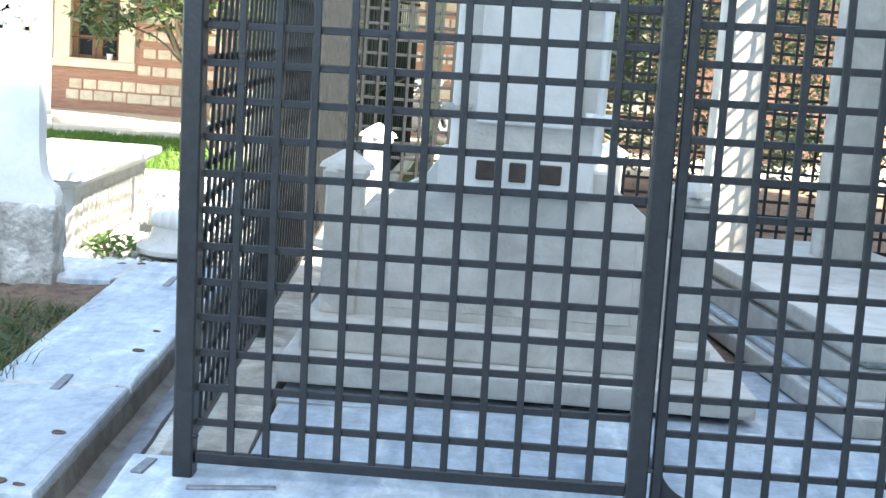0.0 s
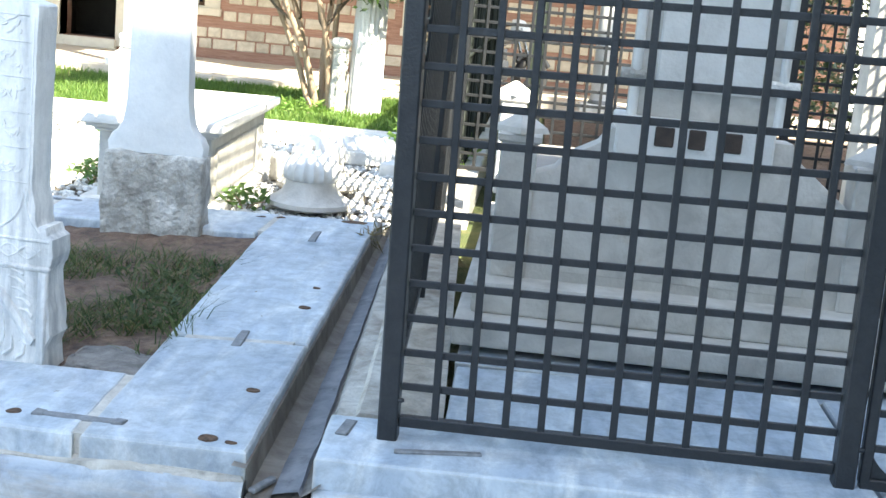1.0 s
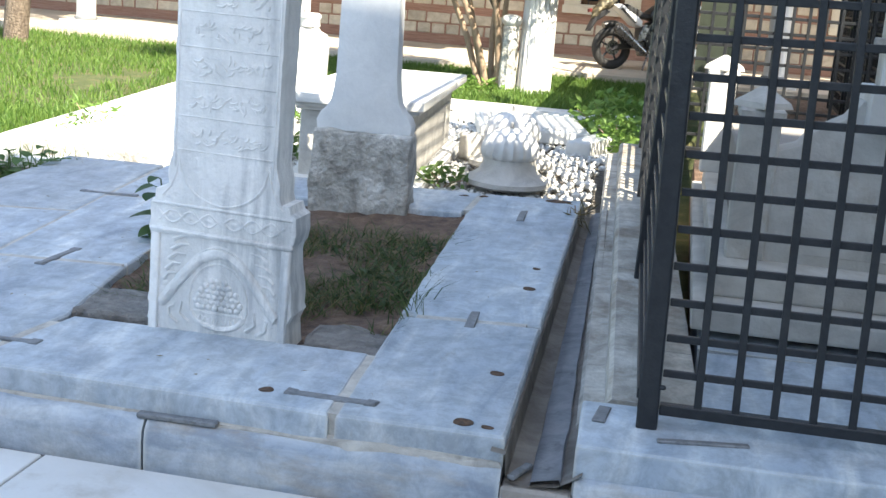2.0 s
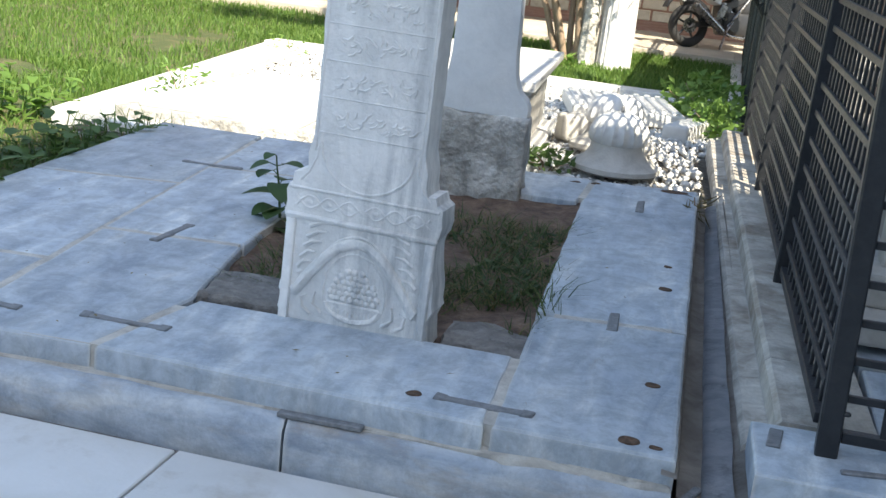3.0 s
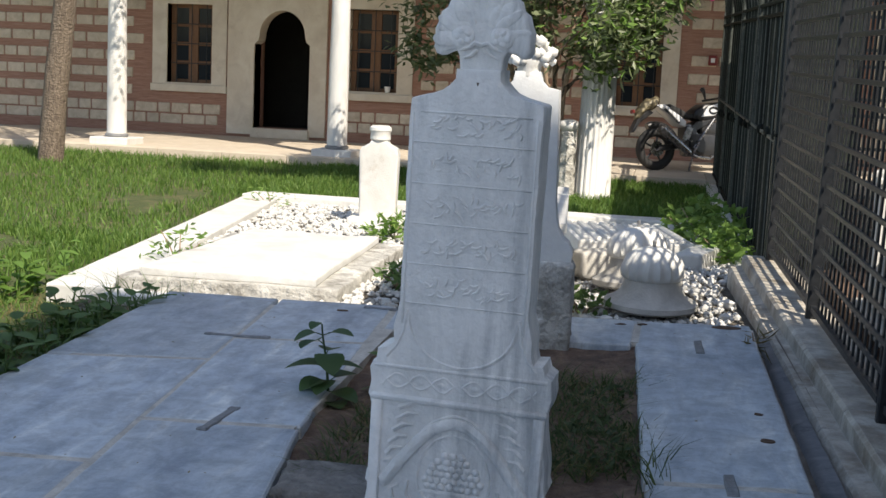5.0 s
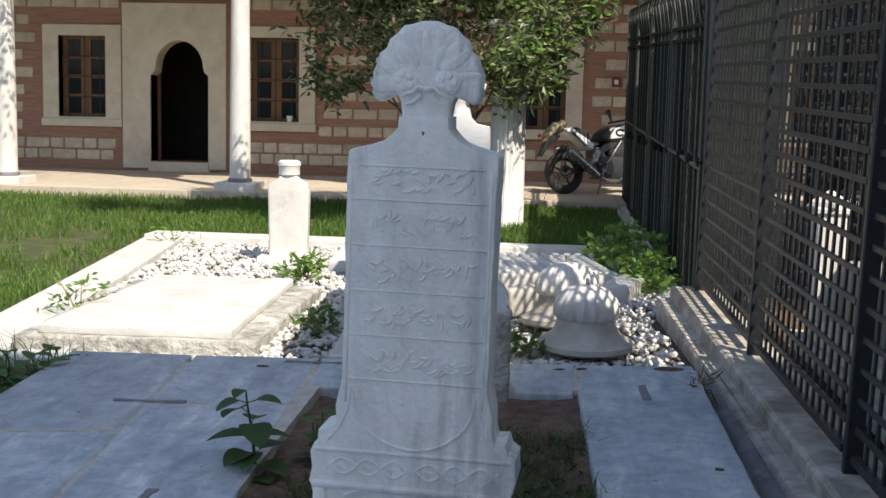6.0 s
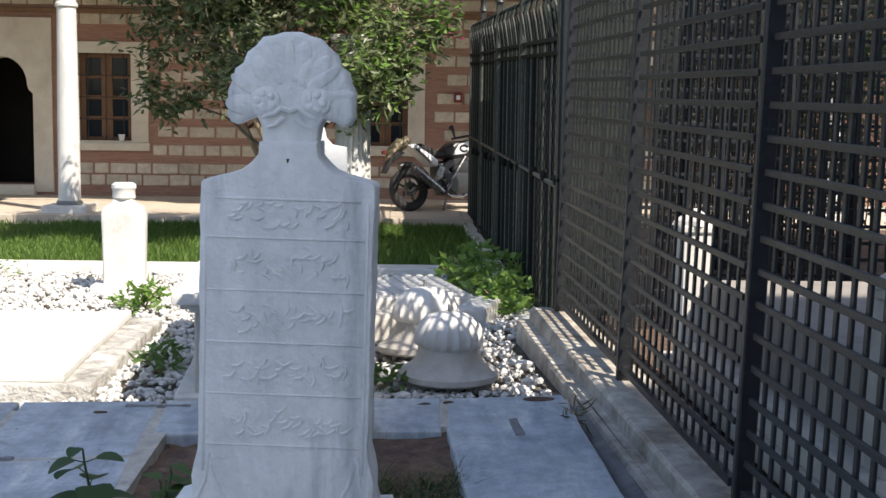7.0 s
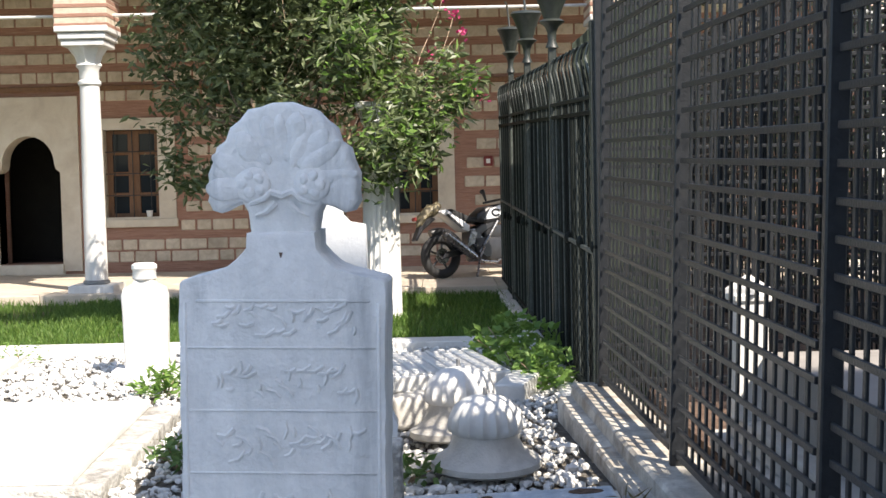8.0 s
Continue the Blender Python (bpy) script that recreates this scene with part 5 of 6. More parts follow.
# ---- trees and plants ----
def limb(bm, start, end, r0, r1, wob, seed, n=7):
    a, b = Vector(start), Vector(end)
    pts = []
    for i in range(n + 1):
        u = i / n
        p = a.lerp(b, u)
        w = noise.noise_vector(Vector((seed * 3.7, u * 2.4, seed))) * wob * math.sin(u * math.pi * 0.9)
        pts.append(p + w)
    tube(bm, pts, r0, 9, r1)
    return pts


def shrub_tree():
    t = tagged(empty("oleander_tree", -2.87 + 2.36 * 1.07, 13.7 - 11.95 * 1.07, 0.0), "many-stemmed tree with narrow dark green leaves", "tree")
    r = random.Random(5)
    tips = []
    for i in range(6):
        a = i * 1.05
        bm = bmesh.new()
        foot = (-2.36 + 0.11 * math.cos(a) + 0.03 * i, 11.95 + 0.14 * math.sin(a), LAWN_Z - 0.03)
        top = (-2.55 + 0.55 * math.cos(a) - 0.1, 11.8 + 0.5 * math.sin(a), 1.9 + 0.15 * (i % 3))
        pts = limb(bm, foot, top, 0.038, 0.02, 0.16, i + 1.3)
        part("stem", bm, BARK_LIGHT, t, "thin pale brown stem", smooth=60)
        for k in range(4):
            bb = bmesh.new()
            s = pts[3 + k]
            e = (s.x + r.uniform(-0.9, 0.7), s.y + r.uniform(-0.6, 0.6), s.z + r.uniform(0.3, 1.1))
            q = limb(bb, s, e, 0.016, 0.006, 0.15, i * 7 + k, 5)
            part("branch", bb, BARK, t, smooth=60)
            tips += q[2:]
    g = np.random.default_rng(9)
    centres = []
    for i in range(120):
        x = g.uniform(-3.8, -1.35)
        z = g.uniform(1.55, 3.5)
        u = (x + 2.75) / 1.5
        low = 1.62 + 0.25 * abs(u) + 0.2 * math.sin(x * 5)
        if z < low or abs(u) > 1.0 - 0.25 * max(0, z - 2.7):
            continue
        centres.append((x, 11.7 + g.uniform(-0.75, 0.75), z, g.uniform(0.16, 0.34)))
    # unseen high clumps added in front to throw a shadow band on the lawn
    for i in range(26):
        centres.append((g.uniform(-4.6, -1.4), 11.4 + g.uniform(-2.1, -0.7), g.uniform(3.3, 3.9), g.uniform(0.2, 0.34)))
    for x, z in ((-3.75, 1.5), (-3.55, 1.32), (-3.3, 1.45), (-1.5, 1.75), (-1.25, 1.85), (-1.05, 2.0), (-1.35, 1.5), (-2.0, 1.5), (-1.75, 1.35), (-1.15, 2.35), (-0.95, 2.2)):
        centres.append((x, 11.6, z, 0.16))
    pts = []
    for x, y, z, s in centres:
        n = int(640 * s)
        p = g.normal(size=(n, 3)) * s * 0.55 + (x, y, z)
        pts.append(p)
    pts = np.concatenate(pts)
    v, f = leaf_quads(pts, 0.0, 0.125, 0.042, g, 0.45)
    ob = numpy_mesh("crown", v, f, LEAF)
    ob.parent = t
    # brighter leaves scattered over the crown's right part, set slightly forward
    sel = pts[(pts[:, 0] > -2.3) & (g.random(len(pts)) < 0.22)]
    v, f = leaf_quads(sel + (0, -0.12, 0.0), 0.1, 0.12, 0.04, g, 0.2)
    ob = numpy_mesh("bright_leaves", v, f, LEAF_LIGHT)
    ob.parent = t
    tagged(ob, "brighter leaves scattered over the right part of the crown")
    tw = bmesh.new()
    for i in range(70):
        x, y, z, s = centres[i % len(centres)]
        a = Vector((x, y, z))
        b = a + Vector((g.normal() * 0.3, g.normal() * 0.2, g.normal() * 0.3))
        tube(tw, [a, (a + b) / 2 + Vector((0, 0, 0.03)), b], 0.005, 4, 0.002)
    tagged(part("twigs", tw, BARK_LIGHT, t), kind="stuff")
    t.scale = (1.07, 1.07, 1.07)


shrub_tree()


def flower_spray():
    t = tagged(empty("bougainvillea", -2.87 + 2.36 * 1.07, 13.7 - 11.95 * 1.07, 0.0), "thin bougainvillea sprays with pink flowers", "shrub")
    g = np.random.default_rng(21)
    heads = [(-1.05, 12.6, 2.95), (-0.95, 12.5, 2.75), (-0.86, 12.4, 2.2), (-0.82, 12.3, 2.08), (-0.93, 12.5, 2.28), (-1.15, 12.7, 3.15), (-1.25, 12.6, 2.55)]
    for hx in heads:
        p = np.array(hx) + g.normal(size=(16, 3)) * 0.03
        v, f = leaf_quads(p, 0.2, 0.055, 0.045, g, 0.0)
        ob = numpy_mesh("blossom", v, f, PETAL)
        ob.parent = t
    for hx in heads:
        part("twig", limb_mesh(( -1.6, 12.3, 1.8), hx), BARK_LIGHT, t)
    p = np.concatenate([np.linspace((-1.6, 12.3, 1.8), hx, 34) + g.normal(size=(34, 3)) * 0.06 for hx in heads])
    v, f = leaf_quads(p, 0.0, 0.07, 0.035, g, 0.2)
    ob = numpy_mesh("foliage", v, f, LEAF)
    ob.parent = t
    t.scale = (1.07, 1.07, 1.07)


def limb_mesh(a, b):
    bm = bmesh.new()
    limb(bm, a, b, 0.009, 0.004, 0.12, a[0] + b[2])
    return bm


flower_spray()


# Leaf mass added as a dark backdrop; it blocks the bright facade behind the railings.
def court_shrub():
    t = tagged(empty("evergreen_shrub"), "dark leafy mass added behind the railings to block the bright facade", "shrub")
    g = np.random.default_rng(77)
    for i in range(5):
        part("stem", limb_mesh((1.9 + 0.3 * i, 11.4 + 0.5 * i, -0.15), (1.6 + 0.5 * i, 10.8 + 0.7 * i, 2.6 + 0.2 * (i % 2))), BARK, t)
    c = np.stack([g.uniform(1.3, 4.2, 110), g.uniform(10.0, 14.5, 110), g.uniform(0.5, 4.2, 110)], 1)
    p = np.concatenate([q + g.normal(size=(130, 3)) * 0.19 for q in c])
    v, f = leaf_quads(p, 0.0, 0.10, 0.045, g, 0.2)
    ob = numpy_mesh("crown", v, f, LEAF)
    ob.parent = t


court_shrub()


def lawn_tree():
    t = tagged(empty("tree"), "tall tree with rough grey-brown trunk on the lawn", "tree")
    bm = bmesh.new()
    pts = limb(bm, (-9.08, 14.09, LAWN_Z - 0.05), (-8.78, 14.09, 4.2), 0.165, 0.115, 0.12, 4.4, 14)
    roughen(bm, 0.012, 9)
    part("trunk", bm, BARK, t, smooth=70)
    g = np.random.default_rng(31)
    for i in range(6):
        b = bmesh.new()
        a = i * 1.05
        limb(b, pts[-2 - i % 3], (-8.78 + 1.6 * math.cos(a), 14.09 + 1.6 * math.sin(a), 5.0 + 0.3 * (i % 3)), 0.06, 0.02, 0.2, i + 9.1)
        part("limb", b, BARK, t, smooth=70)
    c = g.normal(size=(60, 3)) * (1.0, 1.0, 0.55) + (-8.78, 14.09, 5.2)
    p = np.concatenate([q + g.normal(size=(90, 3)) * 0.28 for q in c])
    v, f = leaf_quads(p, 0.0, 0.12, 0.05, g, 0.2)
    ob = numpy_mesh("crown", v, f, LEAF)
    ob.parent = t


lawn_tree()


def broad_weed(x, y, z, n, height, seed, size, mat=WEED, label="leafy green weed growing beside the slabs"):
    w = tagged(empty("weed", x, y, z), label, "weed", "weeds among the graves")
    r = random.Random(seed)
    for s in range(max(1, n // 7)):
        tip = (r.uniform(-0.12, 0.12) * height * 3, r.uniform(-0.12, 0.12) * height * 3, height * r.uniform(0.7, 1.1))
        bm = bmesh.new()
        pts = limb(bm, (r.uniform(-0.03, 0.03), r.uniform(-0.03, 0.03), -0.05), tip, 0.006, 0.003, 0.03, seed + s, 6)
        part("stalk", bm, mat, w)
        for i in range(7):
            p = pts[1 + (i * 5) // 7] if i < 6 else pts[-1]
            lb = bmesh.new()
            big_leaf(lb, p, r.uniform(0, 6.28), r.uniform(-0.2, 0.7), size * r.uniform(0.6, 1.15), size * r.uniform(0.5, 0.8))
            part("leaf", lb, mat, w, smooth=60)
    return w




def tall_weed(x, y, z):
    w = tagged(empty("weed", x, y, z), "tall broad-leaved weed growing in the earth bed", "weed", "weeds among the graves")
    r = random.Random(3)
    bm = bmesh.new()
    pts = limb(bm, (0, 0, -0.05), (-0.03, -0.02, 0.30), 0.007, 0.003, 0.02, 1.7, 8)
    part("stalk", bm, TALL_WEED, w)
    for i, (k, yaw, length) in enumerate(((2, 2.9, 0.12), (2, -0.5, 0.11), (3, -1.6, 0.10), (4, 3.3, 0.12), (4, 0.4, 0.10), (5, -1.1, 0.115), (6, 2.6, 0.10), (7, -0.2, 0.09), (7, 3.8, 0.08), (8, -1.8, 0.05), (1, -1.0, 0.11), (1, 1.9, 0.10), (3, 0.9, 0.10), (3, 4.2, 0.105), (5, 1.6, 0.09))):
        lb = bmesh.new()
        big_leaf(lb, pts[k] + Vector((0.03 * math.cos(yaw), 0.03 * math.sin(yaw), 0.012)), yaw, r.uniform(-0.25, 0.3), length * 1.05, length * 0.98)
        part("leaf", lb, TALL_WEED, w, smooth=60)
        part("leaf_stem", tube(bmesh.new(), [pts[k], pts[k] + Vector((0.032 * math.cos(yaw), 0.032 * math.sin(yaw), 0.013))], 0.002, 5), TALL_WEED, w)


tall_weed(-2.63, 4.40, -0.045)
broad_weed(-2.44, 4.55, -0.05, 28, 0.2, 12, 0.10, label="broad-leaved weed growing in the earth bed")
r = random.Random(8)
for i in range(34):
    y = 3.5 + 0.073 * i
    broad_weed(-3.93 - r.uniform(0, 0.38), y, -0.12, 21, 0.11 + r.uniform(0, 0.11), 20 + i, 0.10)
# lawn-edge weeds take the brighter leaf colour as painted sunlight
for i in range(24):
    broad_weed(-4.75 - r.uniform(0, 1.1), 5.5 + r.uniform(0, 1.1), -0.13, 14, 0.2 + r.uniform(0, 0.1), 50 + i, 0.10, LEAF_LIGHT, "leafy weed on the lawn edge, coloured brighter as if sunlit")


def leafy_clump(name, x, y, z, rx, ry, rz, n, length, width, mat, label, seed):
    g = np.random.default_rng(seed)
    t = tagged(empty(name, x, y, z), label, "shrub")
    d = g.normal(size=(n, 3))
    d /= np.linalg.norm(d, axis=1)[:, None]
    p = d * (g.random((n, 1)) ** 0.4) * (rx, ry, rz)
    p[:, 2] = np.abs(p[:, 2])
    v, f = leaf_quads(p, 0.25, length, width, g, 0.1)
    ob = numpy_mesh("foliage", v, f, mat)
    ob.parent = t
    for i in range(6):
        q = p[i * (n // 7)]
        part("stem", tube(bmesh.new(), [(0, 0, -0.05), tuple(q * 0.5), tuple(q)], 0.006, 5, 0.003), BARK_LIGHT, t)


leafy_clump("bush", -1.12, 9.9, -0.06, 0.42, 0.75, 0.40, 520, 0.10, 0.05, LEAF_LIGHT, "low bush with light green compound leaves beside the fence", 41)
leafy_clump("bush", -1.02, 9.0, -0.02, 0.22, 0.4, 0.26, 230, 0.09, 0.045, LEAF_LIGHT, "low green bush against the railing", 42)
leafy_clump("small_plant", -3.50, 9.1, -0.04, 0.22, 0.2, 0.17, 150, 0.10, 0.03, LEAF_LIGHT, "small green plant growing through the gravel", 43)
leafy_clump("small_plant", -4.42, 7.2, -0.04, 0.24, 0.24, 0.26, 120, 0.07, 0.022, LEAF_LIGHT, "thin green plant growing through the gravel", 44)
leafy_clump("small_plant", -5.1, 10.9, -0.06, 0.28, 0.2, 0.2, 70, 0.06, 0.018, LEAF_LIGHT, "thin dry plant beside the kerb", 45)
leafy_clump("small_plant", -1.85, 6.3, 0.03, 0.18, 0.12, 0.12, 80, 0.07, 0.03, WEED, "small weed among the gravel", 46)
leafy_clump("small_plant", -1.02, 5.55, 0.02, 0.06, 0.08, 0.12, 26, 0.08, 0.01, DRY, "dry tuft in the drain", 47)
leafy_clump("small_plant", -2.95, 6.9, 0.0, 0.12, 0.3, 0.12, 90, 0.08, 0.03, WEED, "small weed among the gravel", 48)
leafy_clump("flower_patch", -2.9, 12.9, -0.06, 0.5, 0.25, 0.16, 260, 0.1, 0.04, LEAF_LIGHT, "low leafy ground cover under the tree", 49)


def blades(name, pts, height, width, mat, label, seed, lean=0.35):
    g = np.random.default_rng(seed)
    n = len(pts)
    a = g.uniform(0, 6.28, n)
    h = height * g.uniform(0.5, 1.3, n)
    side = np.stack([np.cos(a), np.sin(a), np.zeros(n)], 1) * (width * g.uniform(0.6, 1.2, n))[:, None]
    off = g.normal(size=(n, 2)) * lean
    mid = pts + np.stack([off[:, 0] * h * 0.35, off[:, 1] * h * 0.35, h * 0.6], 1)
    tip = pts + np.stack([off[:, 0] * h, off[:, 1] * h, h], 1)
    v = np.stack([pts - side / 2, pts + side / 2, mid + side * 0.35, mid - side * 0.35, tip], 1).reshape(-1, 3)
    i = np.arange(n) * 5
    faces = [(k, k + 1, k + 2, k + 3) for k in i.tolist()] + [(k + 3, k + 2, k + 4) for k in i.tolist()]
    tagged(numpy_mesh(name, v, faces, mat), label, "grass", kind="stuff")


BEDGRASS = leaf_material("bed_grass_blade", (0.035, 0.065, 0.018), (0.10, 0.135, 0.04), 0.3, 0.7)


def lawn():
    g = np.random.default_rng(77)
    def field(n, x0, x1, y0, y1):
        x, y = g.uniform(x0, x1, n), g.uniform(y0, y1, n)
        ok = (y > 11.66) | (x < -4.86 - 0.13 * (y - 6))
        bald = np.array([noise.noise(Vector((a * 0.9, b * 0.9, 4.0))) + 0.35 * noise.noise(Vector((a * 3.1, b * 3.1, 2.0))) for a, b in zip(x, y)])
        ok &= bald < 0.36 + 0.3 * (y > 12.3)
        ok &= ~((x > -0.9) & (y < 16))
        x, y = x[ok], y[ok]
        return np.stack([x, y, [ground_z(a, b) - 0.01 for a, b in zip(x, y)]], 1)
    blades("lawn_grass", np.concatenate([field(40000, -13.5, -4.8, 8, 16.08), field(30000, -6, -0.9, 11.66, 16.08), field(28000, -9, -4.6, 4.6, 8.5)]), 0.085, 0.013, GRASS, "uneven green lawn grass", 1)
    x, y = g.uniform(-6.2, -3.95, 9000), g.uniform(2.9, 6.2, 9000)
    x = np.where(x > -4.85 - 0.0 * y, x, x)
    keep = (y < 5.98) | (x < -4.85)
    p = np.stack([x, y, np.full(9000, -0.14)], 1)[keep]
    blades("dry_grass", p[:3500], 0.09, 0.006, DRY, "dry yellow grass stalks beside the slabs", 2, 0.8)
    blades("weed_grass", p[3500:], 0.10, 0.008, GRASS, "rough green grass beside the slabs", 3, 0.6)
    n = 4400
    x, y = g.uniform(-2.5, -1.44, n), 3.5 + 1.85 * g.random(n) ** 1.2
    keep = np.array([noise.noise(Vector((a * 2.2, b * 2.2, 1.0))) > -0.12 for a, b in zip(x, y)]) & (y < 4.9)
    p = np.stack([x, y, tilt(x, y) - 0.045], 1)[keep]
    blades("bed_grass", p, 0.065, 0.006, BEDGRASS, "thin dark grass growing in the earth bed", 4, 1.3)
    blades("bed_straw", p[::2] + (0.01, 0.01, 0), 0.06, 0.004, DRY, "dry straw lying in the earth bed", 5, 1.6)
    x = g.normal(-1.42, 0.02, 26)
    p = np.stack([x, g.normal(3.75, 0.12, 26), np.full(26, -0.01)], 1)
    blades("grass_tuft", p, 0.11, 0.006, BEDGRASS, "long grass blades leaning over the slab edge", 6, 0.8)
    x = g.uniform(-4.5, -3.7, 60)
    p = np.stack([x, g.normal(5.95, 0.05, 60), np.full(60, -0.07)], 1)
    blades("grass_tuft", p, 0.16, 0.007, WEED, "grass tuft along the slab joint", 7, 1.0)


lawn()
for a, b, c, d, n, k in ((-1.62, 4.15, 0.20, 0.34, 380, 61), (-1.80, 4.62, 0.26, 0.26, 260, 62), (-1.56, 4.75, 0.12, 0.3, 160, 63)):
    leafy_clump("bed_weed", a, b, -0.045, c, d, 0.06, n, 0.045, 0.022, BED_LEAF, "low dark green weeds growing in the earth bed", k)
g0 = np.random.default_rng(5)
pp = np.stack([g0.uniform(-3.9, -1.0, 90), g0.uniform(2.9, 5.8, 90), np.zeros(90)], 1)
pp = pp[~((pp[:, 0] > -2.7) & (pp[:, 0] < -1.35) & (pp[:, 1] > 3.2) & (pp[:, 1] < 5.5))]
pp[:, 2] = tilt(pp[:, 0], pp[:, 1]) + 0.006
edge = np.stack([g0.normal(-3.22, 0.05, 130), g0.uniform(6.3, 8.05, 130), np.full(130, 0.012)], 1)
pp = np.concatenate([pp, edge])
v, f = leaf_quads(pp, 0.0, 0.022, 0.010, g0, 0.0)
v[:, 2] = np.repeat(pp[:, 2], 4) + np.abs(v[:, 2] - np.repeat(pp[:, 2], 4)) * 0.2
tagged(numpy_mesh("leaf_litter", v, f, DRY), "tiny dry leaves scattered on the slabs", "leaves", kind="stuff")


# ---- motorcycle ----
def motorcycle():
    m = tagged(empty("motorcycle"), "white and black motorcycle parked on its side stand", "motorcycle")

    def wheel(x):
        w = part("tyre", torus_mesh(0.225, 0.06, 28, 10), RUBBER, m, smooth=70)
        w.matrix_basis = pose(x, 0, 0.285, 90, 0, 0)
        part("rim", torus_mesh(0.18, 0.018, 24, 6), BLACK_PAINT, w, smooth=70)
        part("brake_disc", lathe(bmesh.new(), [(0.07, 0.05), (0.10, 0.05), (0.10, 0.056), (0.07, 0.056)], 20), CHROME, w)
        part("hub", lathe(bmesh.new(), [(0.04, -0.06), (0.05, -0.04), (0.05, 0.04), (0.04, 0.06)], 14), BLACK_PAINT, w)
        for k in range(5):
            a = k * 1.2566
            part("spoke", tube(bmesh.new(), [(0.04 * math.cos(a), 0.04 * math.sin(a), 0), (0.175 * math.cos(a + 0.15), 0.175 * math.sin(a + 0.15), 0)], 0.015, 6), BLACK_PAINT, w)

    wheel(0.0)
    wheel(1.34)
    for y in (-0.10, 0.10):
        part("swing_arm", prism(bmesh.new(), [(-0.04, 0.25), (0.02, 0.33), (0.5, 0.40), (0.5, 0.32)], 0.035, "xz", y - 0.017, 0.008), BLACK_PAINT, m)
    e = bmesh.new()
    box(e, 0.44, 0.92, -0.15, 0.15, 0.20, 0.50, 0.05, 2)
    box(e, 0.60, 0.90, -0.12, 0.12, 0.48, 0.66, 0.03, 2)
    box(e, 0.40, 0.56, -0.13, 0.13, 0.40, 0.60, 0.03, 2)
    part("engine", e, BLACK_PAINT, m, "dark engine block", smooth=50)
    part("clutch_cover", tube(bmesh.new(), [(0.60, -0.145, 0.33), (0.60, -0.175, 0.33)], 0.085, 18), BLACK_PAINT, m, smooth=40)
    can = part("silencer", tube(bmesh.new(), [(0.40, -0.19, 0.24), (0.30, -0.20, 0.31), (0.02, -0.21, 0.51), (-0.02, -0.21, 0.54)], 0.05, 16, 0.066), CHROME, m, "fat steel silencer", smooth=60)
    part("end_cap", tube(bmesh.new(), [(-0.02, -0.21, 0.54), (-0.05, -0.21, 0.562)], 0.062, 14, 0.04), BLACK_PAINT, can, smooth=60)
    part("exhaust_pipe", tube(bmesh.new(), [(0.40, -0.19, 0.24), (0.52, -0.18, 0.19), (0.75, -0.14, 0.17), (0.95, -0.06, 0.30)], 0.024, 10), CHROME, m, smooth=60)
    part("heel_plate", prism(bmesh.new(), [(0.30, 0.36), (0.42, 0.42), (0.47, 0.56), (0.40, 0.60), (0.33, 0.47)], 0.012, "xz", -0.17, 0.003), CHROME, m)
    part("foot_peg", tube(bmesh.new(), [(0.40, -0.15, 0.40), (0.40, -0.26, 0.39)], 0.014, 8), CHROME, m)
    t = bmesh.new()
    prism(t, [(0.50, 0.70), (0.66, 0.66), (0.94, 0.72), (1.0, 0.84), (0.88, 0.93), (0.66, 0.90), (0.52, 0.80)], 0.30, "xz", -0.15, 0.06, 3)
    tank = part("fuel_tank", t, BLACK_PAINT, m, "dark fuel tank with a white flank", smooth=60)
    part("flank", prism(bmesh.new(), [(0.60, 0.72), (0.80, 0.74), (0.96, 0.86), (0.86, 0.91), (0.70, 0.86)], 0.012, "xz", -0.158, 0.004), BLUE_PAINT, tank, "white flank")
    part("tank_badge", tube(bmesh.new(), [(0.78 + 0.06 * math.cos(a), -0.160, 0.81 + 0.04 * math.sin(a)) for a in np.linspace(0.4, 5.6, 14)], 0.014, 6), BLACK_PAINT, tank)
    part("frame_spar", prism(bmesh.new(), [(0.44, 0.58), (0.56, 0.66), (0.98, 0.74), (1.10, 0.90), (1.02, 0.92), (0.88, 0.70), (0.56, 0.54)], 0.26, "xz", -0.13, 0.015, 2), BLACK_PAINT, m)
    part("seat", prism(bmesh.new(), [(0.14, 0.80), (0.36, 0.70), (0.54, 0.70), (0.55, 0.76), (0.42, 0.77), (0.32, 0.82), (0.16, 0.88)], 0.22, "xz", -0.11, 0.03, 2), RUBBER, m, "black seat", smooth=50)
    tl = part("tail_fairing", prism(bmesh.new(), [(-0.06, 0.86), (0.06, 0.79), (0.30, 0.60), (0.40, 0.58), (0.41, 0.66), (0.22, 0.80), (0.08, 0.875)], 0.21, "xz", -0.105, 0.025, 2), BLUE_PAINT, m, "white tail fairing", smooth=50)
    part("stripe", prism(bmesh.new(), [(0.06, 0.80), (0.28, 0.62), (0.31, 0.635), (0.09, 0.825)], 0.006, "xz", -0.110, 0.002), BLACK_PAINT, tl)
    part("side_cover", prism(bmesh.new(), [(0.40, 0.50), (0.50, 0.44), (0.58, 0.50), (0.46, 0.62)], 0.25, "xz", -0.125, 0.02, 2), BLUE_PAINT, m, "white side cover", smooth=50)
    pk = bmesh.new()
    add_lump(pk, -0.10, 0, 0.87, 0.115, 1.0, 1.5, 0.62, 3, -0.45)
    add_lump(pk, -0.24, 0, 0.77, 0.075, 1.0, 1.7, 0.7, 3, -1.0)
    roughen(pk, 0.03, 12)
    part("tail_cover", pk, YELLOW, m, "mottled yellow and black cover on the tail", smooth=80)
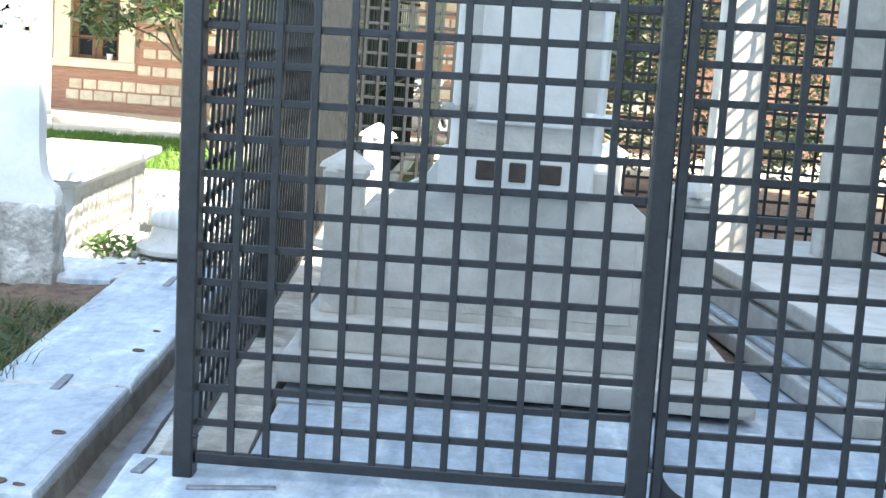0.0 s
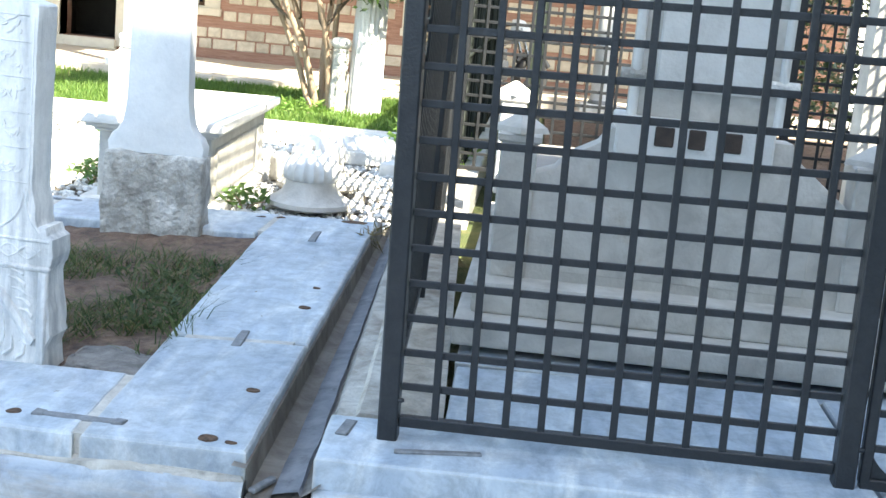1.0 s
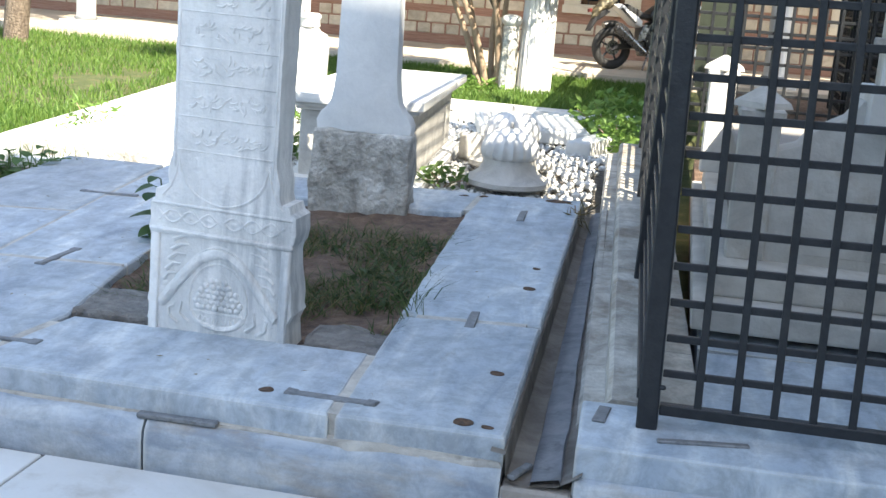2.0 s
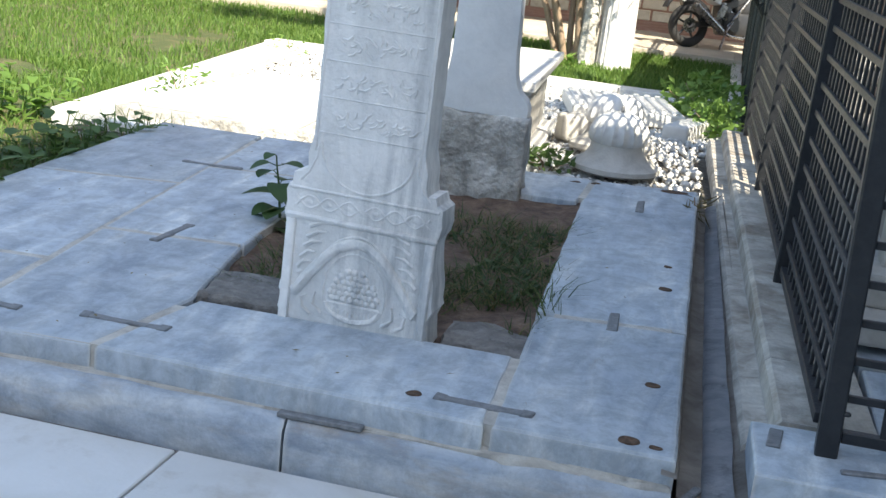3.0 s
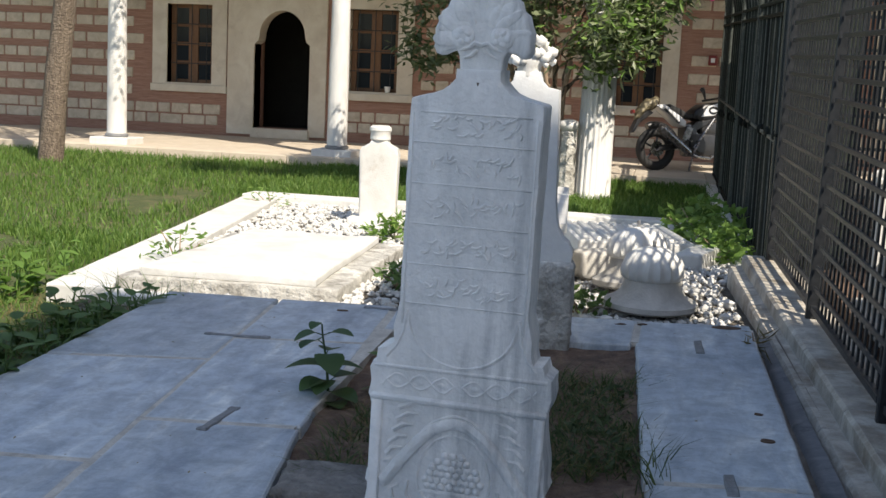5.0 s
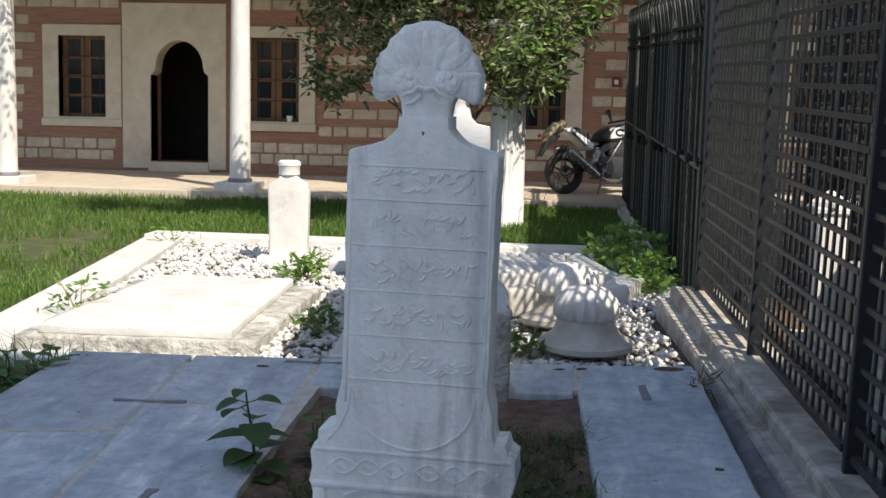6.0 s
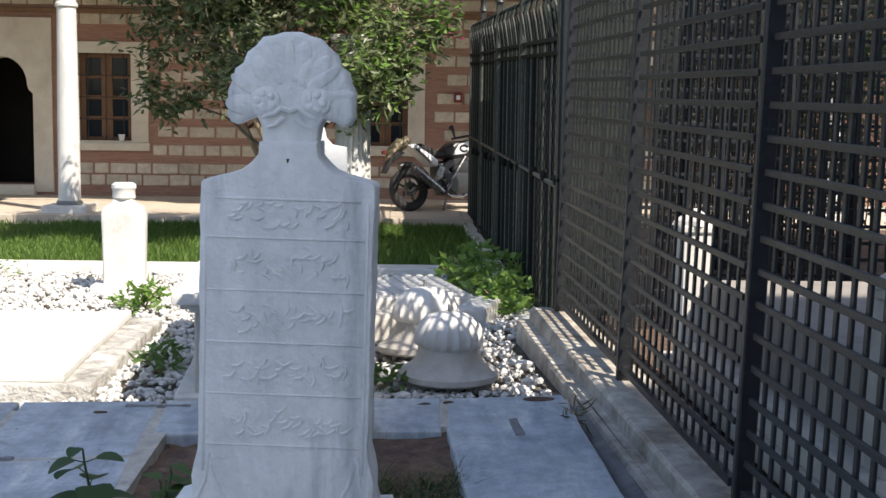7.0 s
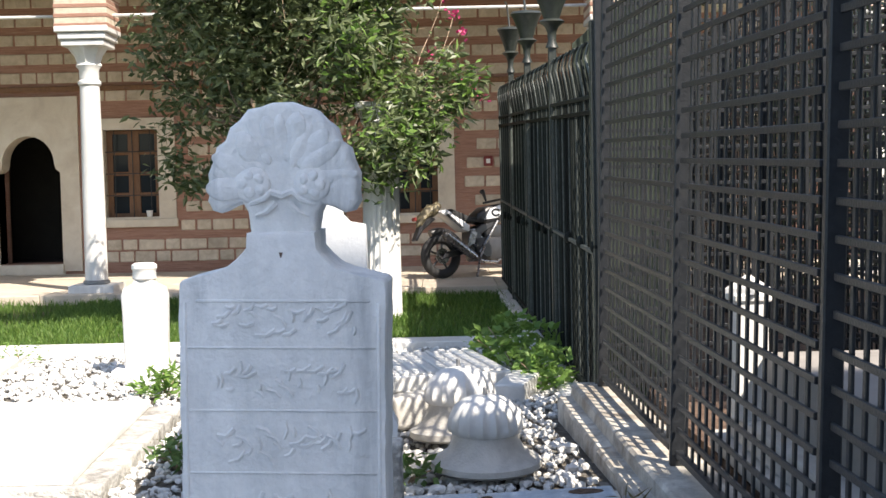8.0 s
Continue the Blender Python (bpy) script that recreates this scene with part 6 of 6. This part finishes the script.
    part("mudguard", prism(bmesh.new(), [(-0.14, 0.80), (-0.30, 0.66), (-0.38, 0.50), (-0.345, 0.49), (-0.26, 0.62), (-0.06, 0.76)], 0.12, "xz", -0.06, 0.01), BLACK_PAINT, m)
    part("inner_mudguard", tube(bmesh.new(), [(0.32 * math.cos(a), 0, 0.285 + 0.32 * math.sin(a)) for a in np.linspace(0.3, 2.0, 9)], 0.05, 8), BLACK_PAINT, m, smooth=60)
    for y in (-0.09, 0.09):
        part("fork", tube(bmesh.new(), [(1.34, y, 0.285), (1.10, y, 0.96)], 0.026, 10), CHROME, m, smooth=60)
    part("front_mudguard", tube(bmesh.new(), [(1.34 + 0.32 * math.cos(a), 0, 0.285 + 0.32 * math.sin(a)) for a in np.linspace(0.5, 2.4, 9)], 0.05, 8), BLACK_PAINT, m, smooth=60)
    part("handlebar", tube(bmesh.new(), [(0.92, -0.36, 0.98), (1.03, -0.2, 1.00), (1.03, 0.2, 1.00), (0.92, 0.36, 0.98)], 0.016, 8), BLACK_PAINT, m)
    part("headlamp_cowl", prism(bmesh.new(), [(1.02, 0.86), (1.24, 0.80), (1.30, 0.90), (1.16, 1.06), (1.06, 1.08)], 0.22, "xz", -0.11, 0.03, 2), BLUE_PAINT, m, "white headlamp cowl", smooth=50)
    for y in (0.34,):
        part("mirror", tube(bmesh.new(), [(0.96, y, 0.99), (0.94, y * 1.05, 1.10), (0.95, y * 1.2, 1.14)], 0.011, 6, 0.04), BLACK_PAINT, m)
    part("side_stand", tube(bmesh.new(), [(0.60, -0.14, 0.42), (0.46, -0.22, 0.26), (0.30, -0.36, 0.0)], 0.016, 8), CHROME, m)
    part("frame_tube", tube(bmesh.new(), [(0.50, -0.15, 0.30), (0.66, -0.155, 0.52), (0.80, -0.15, 0.70)], 0.022, 8), CHROME, m, smooth=60)
    part("rear_lamp", boxed(-0.36, -0.33, -0.05, 0.05, 0.74, 0.79, 0.01), RED_BOX, m)
    m.matrix_basis = pose(-1.64, 17.46, 0.045, -6, 0, 30)
    m.scale = (1.07, 1.07, 1.07)


def torus_mesh(major, minor, seg, ring):
    bm = bmesh.new()
    grid = []
    for i in range(seg):
        a = 2 * math.pi * i / seg
        grid.append([bm.verts.new(((major + minor * math.cos(b)) * math.cos(a), (major + minor * math.cos(b)) * math.sin(a), minor * math.sin(b))) for b in np.linspace(0, 2 * math.pi, ring, endpoint=False)])
    for i in range(seg):
        for j in range(ring):
            bm.faces.new((grid[i][j], grid[(i + 1) % seg][j], grid[(i + 1) % seg][(j + 1) % ring], grid[i][(j + 1) % ring]))
    return bm


motorcycle()

# ---- small things on the facade ----
al = tagged(empty("fire_alarm", -0.87, WALL_Y - 0.03, 1.69), "small red alarm box with a white button plate", "alarm")
part("case", boxed(-0.07, 0.07, -0.05, 0.02, -0.08, 0.08, 0.008), RED_BOX, al)
part("button_plate", boxed(-0.032, 0.032, -0.056, -0.045, -0.035, 0.035, 0.004), WHITE_PLASTIC, al, "white plate")
cup = tagged(empty("flower_pot", -6.25, WALL_Y + 0.04, 0.93), "small white pot on the window sill", "pot")
part("pot", lathe(bmesh.new(), [(0.04, 0), (0.055, 0.10), (0.05, 0.10), (0.04, 0.02)], 14), WHITE_PLASTIC, cup)
